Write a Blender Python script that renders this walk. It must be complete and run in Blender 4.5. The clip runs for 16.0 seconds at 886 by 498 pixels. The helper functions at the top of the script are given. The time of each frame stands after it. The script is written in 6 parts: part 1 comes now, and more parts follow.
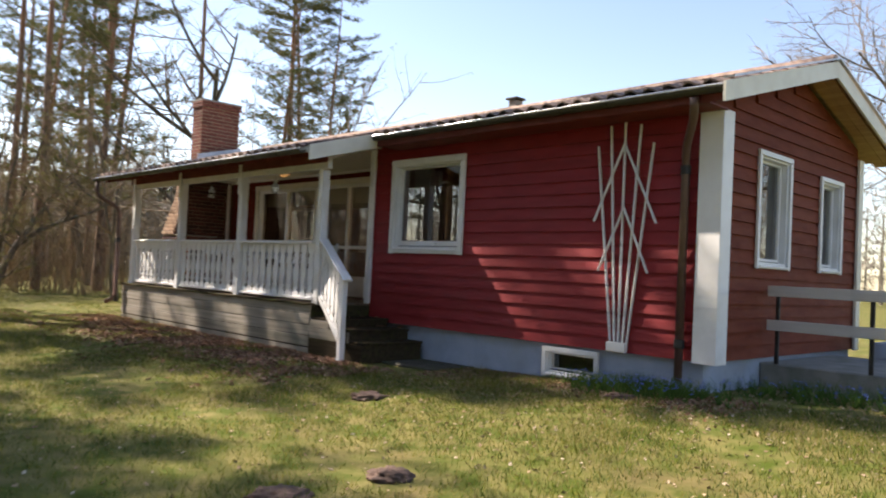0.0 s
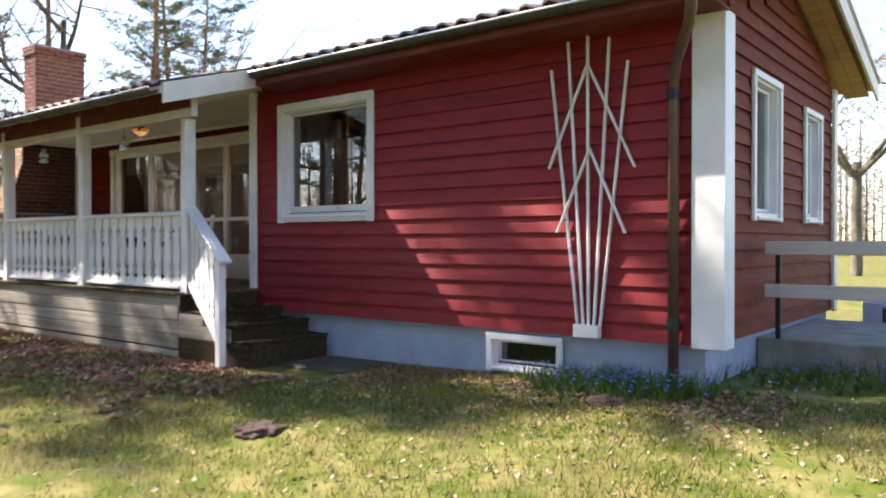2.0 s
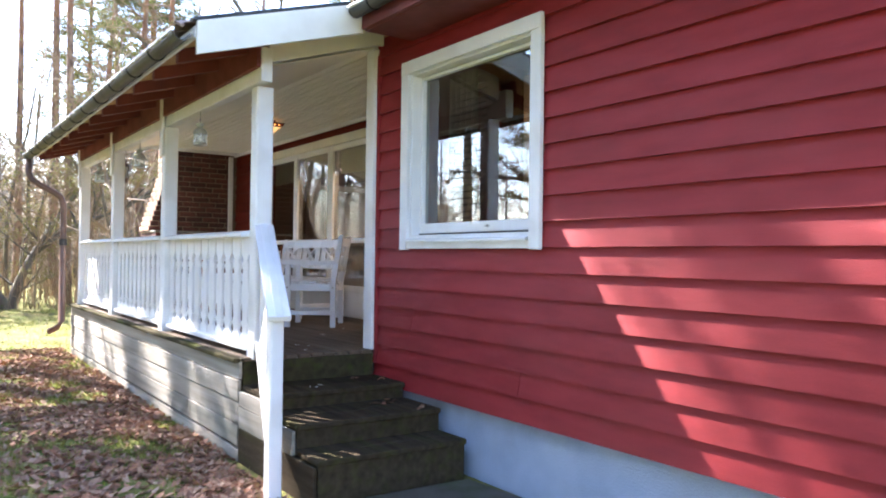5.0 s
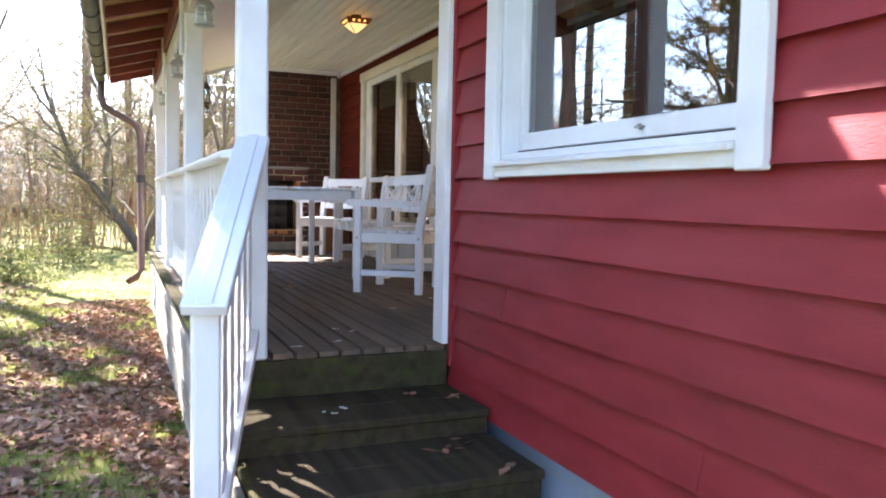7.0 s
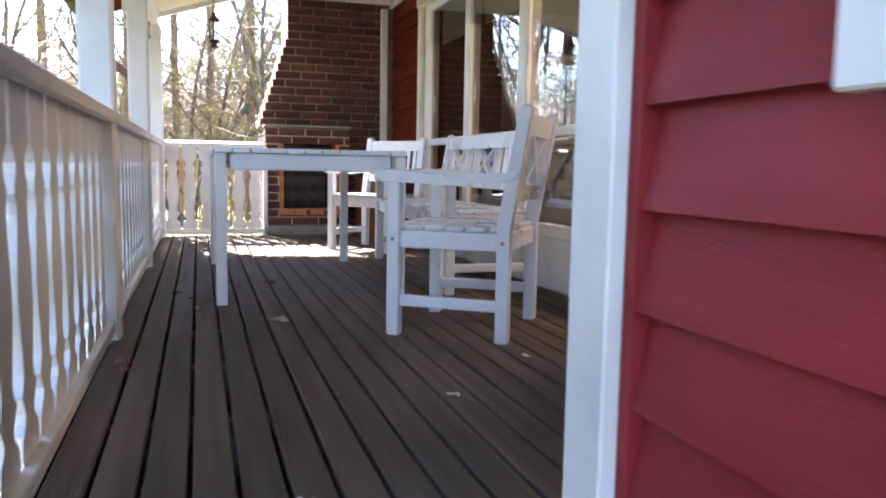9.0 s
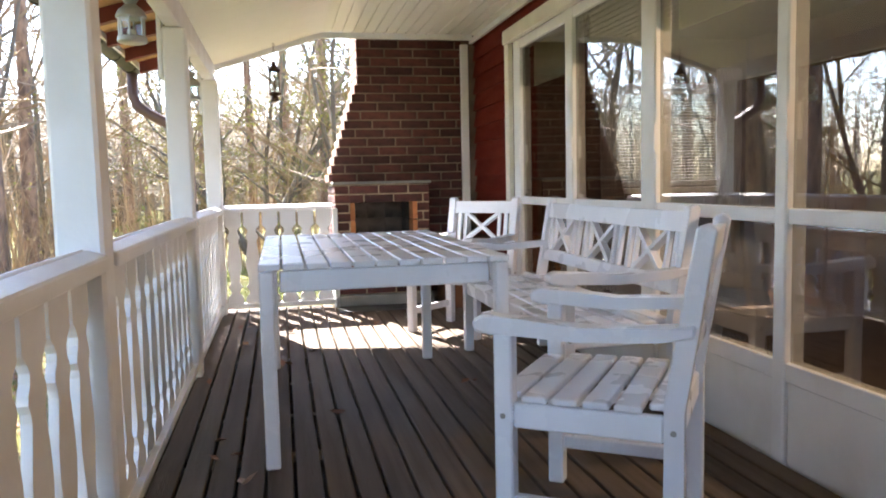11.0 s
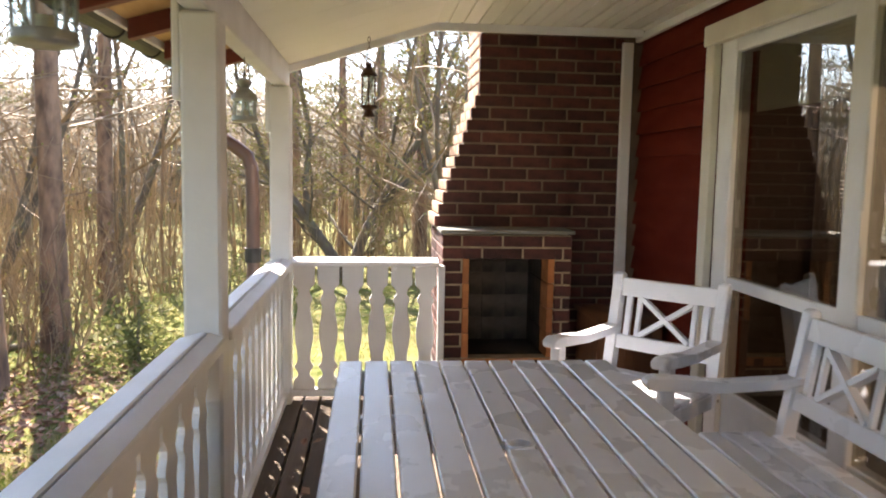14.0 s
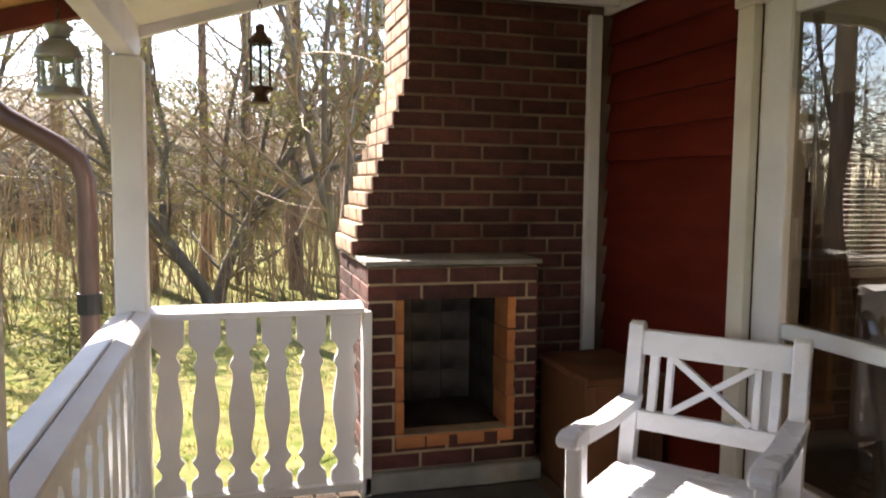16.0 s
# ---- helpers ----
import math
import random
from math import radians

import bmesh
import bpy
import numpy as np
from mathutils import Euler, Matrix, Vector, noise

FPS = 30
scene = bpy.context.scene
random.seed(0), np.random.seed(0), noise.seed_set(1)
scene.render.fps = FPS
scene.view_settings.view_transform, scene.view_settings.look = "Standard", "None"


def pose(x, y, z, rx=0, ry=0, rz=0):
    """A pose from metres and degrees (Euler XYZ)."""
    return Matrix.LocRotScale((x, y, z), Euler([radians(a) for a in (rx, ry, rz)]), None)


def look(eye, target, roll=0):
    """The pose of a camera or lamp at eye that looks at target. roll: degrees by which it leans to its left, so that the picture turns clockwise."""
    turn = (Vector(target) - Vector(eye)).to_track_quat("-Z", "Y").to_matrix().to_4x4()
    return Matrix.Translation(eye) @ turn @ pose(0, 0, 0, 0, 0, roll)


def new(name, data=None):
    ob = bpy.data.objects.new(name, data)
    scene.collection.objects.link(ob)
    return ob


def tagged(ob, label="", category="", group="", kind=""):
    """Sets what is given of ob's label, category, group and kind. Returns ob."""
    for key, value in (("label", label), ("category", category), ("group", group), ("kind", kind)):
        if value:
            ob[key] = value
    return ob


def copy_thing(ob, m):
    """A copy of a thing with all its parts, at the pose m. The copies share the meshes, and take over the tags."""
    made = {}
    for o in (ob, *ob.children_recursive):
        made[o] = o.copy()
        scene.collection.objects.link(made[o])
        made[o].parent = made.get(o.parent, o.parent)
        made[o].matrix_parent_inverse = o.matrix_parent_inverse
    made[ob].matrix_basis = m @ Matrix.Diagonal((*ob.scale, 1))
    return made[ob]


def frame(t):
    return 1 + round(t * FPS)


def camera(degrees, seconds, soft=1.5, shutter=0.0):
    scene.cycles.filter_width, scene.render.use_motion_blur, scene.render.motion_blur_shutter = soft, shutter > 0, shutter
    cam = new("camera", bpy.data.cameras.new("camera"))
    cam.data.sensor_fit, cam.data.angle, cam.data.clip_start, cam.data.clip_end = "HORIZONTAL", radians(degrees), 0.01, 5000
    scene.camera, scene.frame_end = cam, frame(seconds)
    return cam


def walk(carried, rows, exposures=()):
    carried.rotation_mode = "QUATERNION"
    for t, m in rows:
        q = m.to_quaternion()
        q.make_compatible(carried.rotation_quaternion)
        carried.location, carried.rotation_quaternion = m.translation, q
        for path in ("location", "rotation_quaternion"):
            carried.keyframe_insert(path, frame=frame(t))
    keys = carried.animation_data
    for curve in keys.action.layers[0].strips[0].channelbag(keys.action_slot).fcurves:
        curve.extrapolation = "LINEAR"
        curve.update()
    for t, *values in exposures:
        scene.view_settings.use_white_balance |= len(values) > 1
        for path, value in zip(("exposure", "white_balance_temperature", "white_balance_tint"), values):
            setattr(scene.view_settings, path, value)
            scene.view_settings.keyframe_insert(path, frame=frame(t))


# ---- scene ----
cam = camera(60.0, 16.0, soft=1.9, shutter=0.4)
PATH = [
    (0, (3.761, -7.13, 1.219), (2.316, -5.748, 1.279), 2.8),
    (0.5, (3.343, -6.852, 1.281), (1.971, -5.397, 1.303), 2.2),
    (1, (2.834, -6.555, 1.286), (1.382, -5.179, 1.316), 0.3),
    (1.5, (2.4, -6.159, 1.256), (1.051, -4.682, 1.256), 1.4),
    (2, (2.096, -5.745, 1.239), (0.859, -4.174, 1.221), 0.0),
    (2.5, (1.774, -5.295, 1.36), (0.564, -3.703, 1.373), -0.5),
    (3, (1.396, -4.862, 1.356), (0.13, -3.314, 1.351), 2.2),
    (3.5, (1.099, -4.403, 1.392), (-0.175, -2.862, 1.423), -0.3),
    (3.7, (0.958, -4.221, 1.387), (-0.417, -2.769, 1.395), -0.2),
    (5.8, (-0.814, -2.232, 1.407), (-2.518, -1.185, 1.392), 0.4),
    (6, (-1.003, -2.092, 1.403), (-2.737, -1.097, 1.339), -0.1),
    (6.5, (-1.444, -1.74, 1.401), (-3.288, -0.981, 1.257), -0.3),
    (7, (-1.922, -1.443, 1.368), (-3.76, -0.664, 1.24), 1.1),
    (7.5, (-2.394, -1.22, 1.375), (-4.261, -0.518, 1.223), 0.4),
    (8, (-3.017, -0.903, 1.387), (-4.929, -0.354, 1.178), -1.8),
    (8.5, (-3.636, -0.742, 1.351), (-5.54, -0.162, 1.158), 1.2),
    (9, (-4.194, -0.621, 1.377), (-6.088, -0.017, 1.164), 1.0),
    (9.5, (-4.6, -0.557, 1.515), (-6.524, -0.087, 1.241), -1.2),
    (9.7, (-4.745, -0.545, 1.56), (-6.68, -0.085, 1.347), -0.6),
    (11.8, (-5.454, -0.427, 1.879), (-7.41, -0.047, 1.705), -0.9),
    (12, (-5.569, -0.423, 1.94), (-7.531, -0.096, 1.727), 0.7),
    (12.5, (-5.765, -0.392, 2.073), (-7.724, -0.035, 1.883), 1.6),
    (13, (-6.163, -0.329, 2.049), (-8.144, -0.214, 1.794), -1.1),
    (13.5, (-6.564, -0.369, 2.049), (-8.55, -0.376, 1.818), -0.8),
    (14, (-7.009, -0.443, 2.09), (-8.99, -0.259, 1.891), 1.0),
    (14.5, (-7.505, -0.45, 2.045), (-9.48, -0.376, 1.74), -2.0),
    (15, (-7.863, -0.495, 2.055), (-9.838, -0.352, 1.779), -1.0),
    (15.5, (-8.166, -0.601, 2.072), (-10.081, -0.098, 1.787), 1.2),
    (16, (-8.31, -0.583, 2.085), (-10.232, -0.056, 1.916), 0.6),
]
walk(cam, [(t, look(eye, target, roll)) for t, eye, target, roll in PATH],
     exposures=((0, 1.28, 7150, 18), (1.5, 1.74, 6800, 19), (2.5, 2.30, 6500, 19), (3.7, 2.88, 6200, 19), (5.8, 3.30, 6050, 18), (7, 3.44, 6050, 18), (8, 3.50, 5950, 17), (9, 3.57, 5900, 17), (9.7, 3.72, 5900, 17), (11.8, 3.27, 6550, 17), (12.5, 3.03, 6780, 18), (15, 2.76, 6850, 18), (16, 2.60, 6850, 18)))

# ---- world, sun and exposure ----
SUN_FROM = Vector((-2.80, -1.06, 2.82)).normalized()
elevation = math.asin(SUN_FROM.z)
azimuth = math.atan2(SUN_FROM.x, SUN_FROM.y)
world = bpy.data.worlds.new("sky")
scene.world = world
world.use_nodes = True
sky = world.node_tree.nodes.new("ShaderNodeTexSky")
sky.sky_type = "NISHITA"
sky.sun_disc = False
sky.sun_elevation = elevation
sky.sun_rotation = azimuth
sky.air_density, sky.dust_density, sky.ozone_density = 1.0, 0.35, 1.0
world.node_tree.links.new(sky.outputs[0], world.node_tree.nodes["Background"].inputs[0])
world.node_tree.nodes["Background"].inputs[1].default_value = 0.115
sun = new("sun", bpy.data.lights.new("sun", "SUN"))
sun.data.energy, sun.data.angle, sun.data.color = 5.0, radians(0.55), (1.0, 0.94, 0.84)
sun.matrix_world = look(SUN_FROM * 60, (0, 0, 0))


# ---- materials ----
def material(name, rgb, rough=0.6, rgb2=None, scale=6.0, stretch=(1, 1, 1), bump=0.0, bump_scale=40.0, metal=0.0,
             random=0.0, dirt=None, dirt_scale=2.0, dirt_amount=0.0, detail=6.0, space="Object", specular=0.5):
    """A procedural surface: two tones mixed by noise, stains at a larger scale, fine relief, and a little change from piece to piece."""
    m = bpy.data.materials.new(name)
    m.use_nodes = True
    n, link = m.node_tree.nodes, m.node_tree.links
    b = n["Principled BSDF"]
    b.inputs["Metallic"].default_value = metal
    b.inputs["Specular IOR Level"].default_value = specular
    co, mp = n.new("ShaderNodeTexCoord"), n.new("ShaderNodeMapping")
    mp.inputs["Scale"].default_value = stretch
    if space == "World":
        geo = n.new("ShaderNodeNewGeometry")
        link.new(geo.outputs["Position"], mp.inputs[0])
    else:
        link.new(co.outputs["Object"], mp.inputs[0])
    t1 = n.new("ShaderNodeTexNoise")
    t1.inputs["Scale"].default_value, t1.inputs["Detail"].default_value = scale, detail
    link.new(mp.outputs[0], t1.inputs[0])
    mix = n.new("ShaderNodeMix")
    mix.data_type = "RGBA"
    mix.inputs[6].default_value = (*rgb, 1)
    mix.inputs[7].default_value = (*(rgb2 or [c * 0.75 for c in rgb]), 1)
    ramp = n.new("ShaderNodeMapRange")
    ramp.inputs[1].default_value, ramp.inputs[2].default_value = 0.35, 0.68
    link.new(t1.outputs[0], ramp.inputs[0])
    link.new(ramp.outputs[0], mix.inputs[0])
    out = mix.outputs[2]
    if dirt_amount:
        t2 = n.new("ShaderNodeTexNoise")
        t2.inputs["Scale"].default_value, t2.inputs["Detail"].default_value = dirt_scale, 8
        link.new(mp.outputs[0], t2.inputs[0])
        r2 = n.new("ShaderNodeMapRange")
        r2.inputs[1].default_value, r2.inputs[2].default_value, r2.inputs[4].default_value = 0.5, 0.75, dirt_amount
        link.new(t2.outputs[0], r2.inputs[0])
        m2 = n.new("ShaderNodeMix")
        m2.data_type = "RGBA"
        link.new(r2.outputs[0], m2.inputs[0])
        link.new(out, m2.inputs[6])
        m2.inputs[7].default_value = (*(dirt or (0.1, 0.09, 0.07)), 1)
        out = m2.outputs[2]
    if random:
        info, hsv, r3 = n.new("ShaderNodeObjectInfo"), n.new("ShaderNodeHueSaturation"), n.new("ShaderNodeMapRange")
        r3.inputs[3].default_value, r3.inputs[4].default_value = 1 - random, 1 + random
        link.new(info.outputs["Random"], r3.inputs[0])
        link.new(r3.outputs[0], hsv.inputs["Value"])
        link.new(out, hsv.inputs["Color"])
        out = hsv.outputs[0]
    link.new(out, b.inputs["Base Color"])
    rr = n.new("ShaderNodeMapRange")
    rr.inputs[3].default_value, rr.inputs[4].default_value = max(rough - 0.1, 0.02), min(rough + 0.1, 1)
    link.new(t1.outputs[0], rr.inputs[0])
    link.new(rr.outputs[0], b.inputs["Roughness"])
    if bump:
        t3, bp = n.new("ShaderNodeTexNoise"), n.new("ShaderNodeBump")
        t3.inputs["Scale"].default_value, t3.inputs["Detail"].default_value = bump_scale, 5
        link.new(mp.outputs[0], t3.inputs[0])
        link.new(t3.outputs[0], bp.inputs["Height"])
        bp.inputs["Strength"].default_value, bp.inputs["Distance"].default_value = bump, 0.01
        link.new(bp.outputs[0], b.inputs["Normal"])
    return m


def island_material(name, colours, rough=0.8, translucent=0.0):
    """For joined leaves and litter: each island takes its own tone."""
    m = bpy.data.materials.new(name)
    m.use_nodes = True
    n, link = m.node_tree.nodes, m.node_tree.links
    b = n["Principled BSDF"]
    geo, ramp = n.new("ShaderNodeNewGeometry"), n.new("ShaderNodeValToRGB")
    link.new(geo.outputs["Random Per Island"], ramp.inputs[0])
    while len(ramp.color_ramp.elements) < len(colours):
        ramp.color_ramp.elements.new(0.5)
    for k, c in enumerate(colours):
        ramp.color_ramp.elements[k].position = k / max(len(colours) - 1, 1)
        ramp.color_ramp.elements[k].color = (*c, 1)
    link.new(ramp.outputs[0], b.inputs["Base Color"])
    b.inputs["Roughness"].default_value = rough
    b.inputs["Specular IOR Level"].default_value = 0.25
    if translucent:
        tr, mx = n.new("ShaderNodeBsdfTranslucent"), n.new("ShaderNodeMixShader")
        link.new(ramp.outputs[0], tr.inputs[0])
        mx.inputs[0].default_value = translucent
        link.new(b.outputs[0], mx.inputs[1])
        link.new(tr.outputs[0], mx.inputs[2])
        link.new(mx.outputs[0], n["Material Output"].inputs[0])
    return m


def glass_material(name, tint=(1, 1, 1), reflect=0.085):
    m = bpy.data.materials.new(name)
    m.use_nodes = True
    n, link = m.node_tree.nodes, m.node_tree.links
    n.remove(n["Principled BSDF"])
    clear, gloss, facing, mix = (n.new("ShaderNodeBsdfTransparent"), n.new("ShaderNodeBsdfGlossy"), n.new("ShaderNodeLayerWeight"),
                                 n.new("ShaderNodeMixShader"))
    power, fres = n.new("ShaderNodeMath"), n.new("ShaderNodeMath")
    clear.inputs[0].default_value = (*tint, 1)
    gloss.inputs["Roughness"].default_value = 0.0
    facing.inputs[0].default_value = 0.5
    power.operation, power.inputs[1].default_value = "POWER", 5.0
    link.new(facing.outputs["Facing"], power.inputs[0])
    fres.operation, fres.inputs[1].default_value, fres.inputs[2].default_value = "MULTIPLY_ADD", 1 - reflect, reflect
    link.new(power.outputs[0], fres.inputs[0])
    link.new(fres.outputs[0], mix.inputs[0])
    link.new(clear.outputs[0], mix.inputs[1])
    link.new(gloss.outputs[0], mix.inputs[2])
    link.new(mix.outputs[0], n["Material Output"].inputs[0])
    return m


def glow_material(name, rgb, strength):
    m = bpy.data.materials.new(name)
    m.use_nodes = True
    b = m.node_tree.nodes["Principled BSDF"]
    b.inputs["Base Color"].default_value = (*rgb, 1)
    b.inputs["Emission Color"].default_value = (*rgb, 1)
    b.inputs["Emission Strength"].default_value = strength
    return m


RED = material("red_painted_board", (0.275, 0.023, 0.027), 0.58, (0.220, 0.017, 0.020), 3.0, (1, 1, 4), 0.12, 60, random=0.06,
               dirt=(0.195, 0.025, 0.023), dirt_scale=1.3, dirt_amount=0.5, specular=0.3)
RED_WORN = material("weathered_red_board", (0.185, 0.040, 0.018), 0.7, (0.14, 0.028, 0.013), 4.0, (1, 1, 4), 0.3, 60, random=0.1,
                    dirt=(0.215, 0.064, 0.028), dirt_scale=1.1, dirt_amount=0.5, specular=0.2)
# Darker, browner copy of RED: porch shade and warm bounce put into the colour.
RED_SHADED = material("shaded_red_board", (0.15, 0.022, 0.013), 0.6, (0.115, 0.016, 0.010), 3.0, (1, 1, 4), 0.25, 60, random=0.06,
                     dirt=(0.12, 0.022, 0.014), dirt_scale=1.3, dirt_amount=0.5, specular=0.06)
DARK_RED = material("dark_red_wood", (0.17, 0.028, 0.02), 0.6, (0.12, 0.02, 0.015), 5, (1, 1, 1), 0.2, 50)
WHITE = material("white_painted_wood", (0.80, 0.80, 0.79), 0.4, (0.75, 0.75, 0.74), 5, (1, 1, 1), 0.12, 55, random=0.03,
                 dirt=(0.55, 0.52, 0.44), dirt_scale=2.5, dirt_amount=0.35)
CREAM = material("cream_painted_board", (0.78, 0.74, 0.62), 0.45, (0.72, 0.67, 0.55), 4, (1, 1, 1), 0.1, 50,
                 dirt=(0.5, 0.46, 0.36), dirt_scale=2, dirt_amount=0.25)
FURNITURE = material("white_glazed_furniture", (0.80, 0.82, 0.87), 0.28, (0.75, 0.77, 0.82), 5, (1, 1, 1), 0.1, 70, random=0.02)
CEILING_PAINT = material("white_panelling", (0.80, 0.77, 0.66), 0.4, (0.77, 0.73, 0.62), 3, (0.3, 1, 1), 0.05, 40)
RAW_WOOD = material("bare_soffit_wood", (0.52, 0.33, 0.13), 0.65, (0.40, 0.23, 0.08), 5, (0.4, 3, 3), 0.2, 50, random=0.08)
DECK_WOOD = material("weathered_deck_board", (0.150, 0.108, 0.076), 0.7, (0.098, 0.072, 0.051), 5, (0.25, 5, 5), 0.5, 60, random=0.16,
                     dirt=(0.055, 0.05, 0.025), dirt_scale=1.2, dirt_amount=0.45, specular=0.15)
STEP_WOOD = material("mossy_step_board", (0.062, 0.046, 0.028), 0.85, (0.034, 0.026, 0.017), 5, (0.3, 4, 4), 0.5, 60, random=0.12,
                     dirt=(0.055, 0.065, 0.012), dirt_scale=3.5, dirt_amount=0.45, specular=0.05)
MOSSY_EDGE = material("green_mossy_board", (0.060, 0.052, 0.026), 0.95, (0.035, 0.028, 0.018), 6, (0.5, 3, 3), 0.6, 50, dirt=(0.058, 0.070, 0.016), dirt_scale=4,
                      dirt_amount=0.85, specular=0.05)
GREY_WOOD = material("grey_weathered_board", (0.35, 0.315, 0.26), 0.85, (0.19, 0.17, 0.13), 4, (0.2, 5, 5), 0.5, 50, random=0.14,
                     dirt=(0.13, 0.13, 0.08), dirt_scale=1.5, dirt_amount=0.5)
PLINTH = material("blue_grey_plinth", (0.36, 0.42, 0.52), 0.85, (0.30, 0.36, 0.46), 4, (1, 1, 1), 0.4, 90, dirt=(0.25, 0.25, 0.22),
                  dirt_scale=1.6, dirt_amount=0.5)
BRICK = material("brown_red_brick", (0.098, 0.027, 0.019), 0.8, (0.048, 0.017, 0.014), 14, (1, 1, 1), 0.6, 70, random=0.45)
# Mortar smears, with the flank's sunlight also put into the pale tones.
SUNLIT_SMEARED_BRICK = material("sunlit_mortar_smeared_brick", (0.50, 0.36, 0.24), 0.9, (0.26, 0.13, 0.085), 9, (1, 1, 1), 0.6, 70, random=0.25)
ROOF_BRICK = material("weathered_red_brick", (0.23, 0.080, 0.052), 0.85, (0.13, 0.045, 0.034), 14, (1, 1, 1), 0.6, 70, random=0.25)
FIREBRICK = material("orange_firebrick", (0.50, 0.20, 0.065), 0.8, (0.38, 0.14, 0.05), 10, (1, 1, 1), 0.4, 60, random=0.12)
SOOT_BRICK = material("sooty_firebrick", (0.06, 0.047, 0.036), 0.9, (0.016, 0.014, 0.012), 5, (1, 1, 1), 0.4, 60, random=0.2)
SMOKY_BRICK = material("smoke_stained_plaster_brick", (0.17, 0.135, 0.105), 0.9, (0.015, 0.013, 0.012), 4, (1, 1, 1), 0.4, 60, random=0.2)
BLACK_PLATE = material("dark_steel_plate", (0.075, 0.075, 0.07), 0.55, (0.05, 0.05, 0.045), 6, (1, 1, 1), 0.1, 40)
SOOTY_MORTAR = material("smoke_stained_mortar", (0.24, 0.175, 0.12), 0.95, (0.09, 0.068, 0.05), 3, (1, 1, 1), 0.5, 120)
MORTAR = material("sandy_mortar", (0.42, 0.33, 0.215), 0.95, (0.28, 0.215, 0.14), 12, (1, 1, 1), 0.5, 120)
CONCRETE = material("grey_concrete", (0.28, 0.27, 0.24), 0.9, (0.19, 0.19, 0.17), 5, (1, 1, 1), 0.5, 90, dirt=(0.12, 0.13, 0.07),
                    dirt_scale=3, dirt_amount=0.5)
MOSSY_SLAB = material("dark_mossy_slab", (0.085, 0.075, 0.055), 0.9, (0.05, 0.047, 0.03), 6, (1, 1, 1), 0.6, 60, dirt=(0.07, 0.085, 0.02), dirt_scale=3,
                      dirt_amount=0.6)
TILE = material("clay_roof_tile", (0.36, 0.26, 0.20), 0.85, (0.16, 0.11, 0.09), 14, (1, 1, 1), 0.8, 60, random=0.4,
                dirt=(0.09, 0.09, 0.05), dirt_scale=2.0, dirt_amount=0.6)
GUTTER_GREEN = material("dark_weathered_gutter", (0.060, 0.055, 0.034), 0.5, (0.04, 0.038, 0.028), 4, (1, 1, 1), 0.1, 40)
GUTTER_BROWN = material("brown_downpipe", (0.125, 0.070, 0.052), 0.4, (0.09, 0.05, 0.038), 5, (1, 1, 1), 0.1, 30)
ZINC = material("grey_metal_flashing", (0.55, 0.56, 0.58), 0.4, (0.42, 0.43, 0.45), 6, metal=0.7)
RIM = material("pale_metal_rim", (0.86, 0.87, 0.88), 0.25, (0.78, 0.79, 0.8), 6, metal=0.5)
BLACK_METAL = material("black_iron", (0.03, 0.03, 0.03), 0.5, metal=0.4)
LANTERN_METAL = material("grey_green_lantern_tin", (0.47, 0.48, 0.45), 0.38, (0.33, 0.34, 0.30), 12, metal=0.55, bump=0.1)
RUSTY = material("rusty_brown_iron", (0.085, 0.04, 0.022), 0.6, (0.05, 0.026, 0.018), 14, metal=0.4, bump=0.2)
CHEST_WOOD = material("old_brown_chest", (0.17, 0.07, 0.028), 0.6, (0.10, 0.04, 0.018), 5, (1, 1, 0.3), 0.2, 50)
SCREW = material("steel_bolt", (0.35, 0.34, 0.33), 0.4, metal=0.9)
GLASS = glass_material("window_glass", (0.66, 0.66, 0.64), 0.15)
LANTERN_GLASS = glass_material("lantern_glass", (0.9, 0.95, 0.93))
AMBER = glow_material("amber_lampshade", (0.88, 0.60, 0.26), 0.10)
WARM_BULB = glow_material("warm_bulb", (1.0, 0.62, 0.28), 8.0)
AMBER_RED = glow_material("red_lampshade_panel", (0.16, 0.03, 0.012), 0.03)
JEWEL = glow_material("lit_glass_jewel", (1.0, 0.40, 0.08), 0.30)
CURTAIN = material("beige_curtain", (0.50, 0.44, 0.36), 0.9, (0.42, 0.36, 0.29), 4, (1, 1, 0.2), 0.2, 90)
BLIND = material("ivory_roller_blind", (0.74, 0.70, 0.55), 0.8, (0.70, 0.66, 0.51), 4)
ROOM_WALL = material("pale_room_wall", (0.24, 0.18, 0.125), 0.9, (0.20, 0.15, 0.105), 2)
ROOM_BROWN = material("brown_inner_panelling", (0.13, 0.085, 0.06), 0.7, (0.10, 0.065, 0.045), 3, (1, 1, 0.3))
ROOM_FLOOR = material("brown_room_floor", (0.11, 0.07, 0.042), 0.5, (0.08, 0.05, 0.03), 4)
DARK_PANEL = material("dark_blind_slat", (0.07, 0.052, 0.04), 0.6, (0.05, 0.038, 0.03), 4)
GREY_WHITE = material("grey_white_plank", (0.62, 0.58, 0.55), 0.7, (0.50, 0.47, 0.44), 4, (0.3, 3, 3), 0.3, 50)
CANDLE = material("ivory_candle", (0.75, 0.70, 0.55), 0.5)


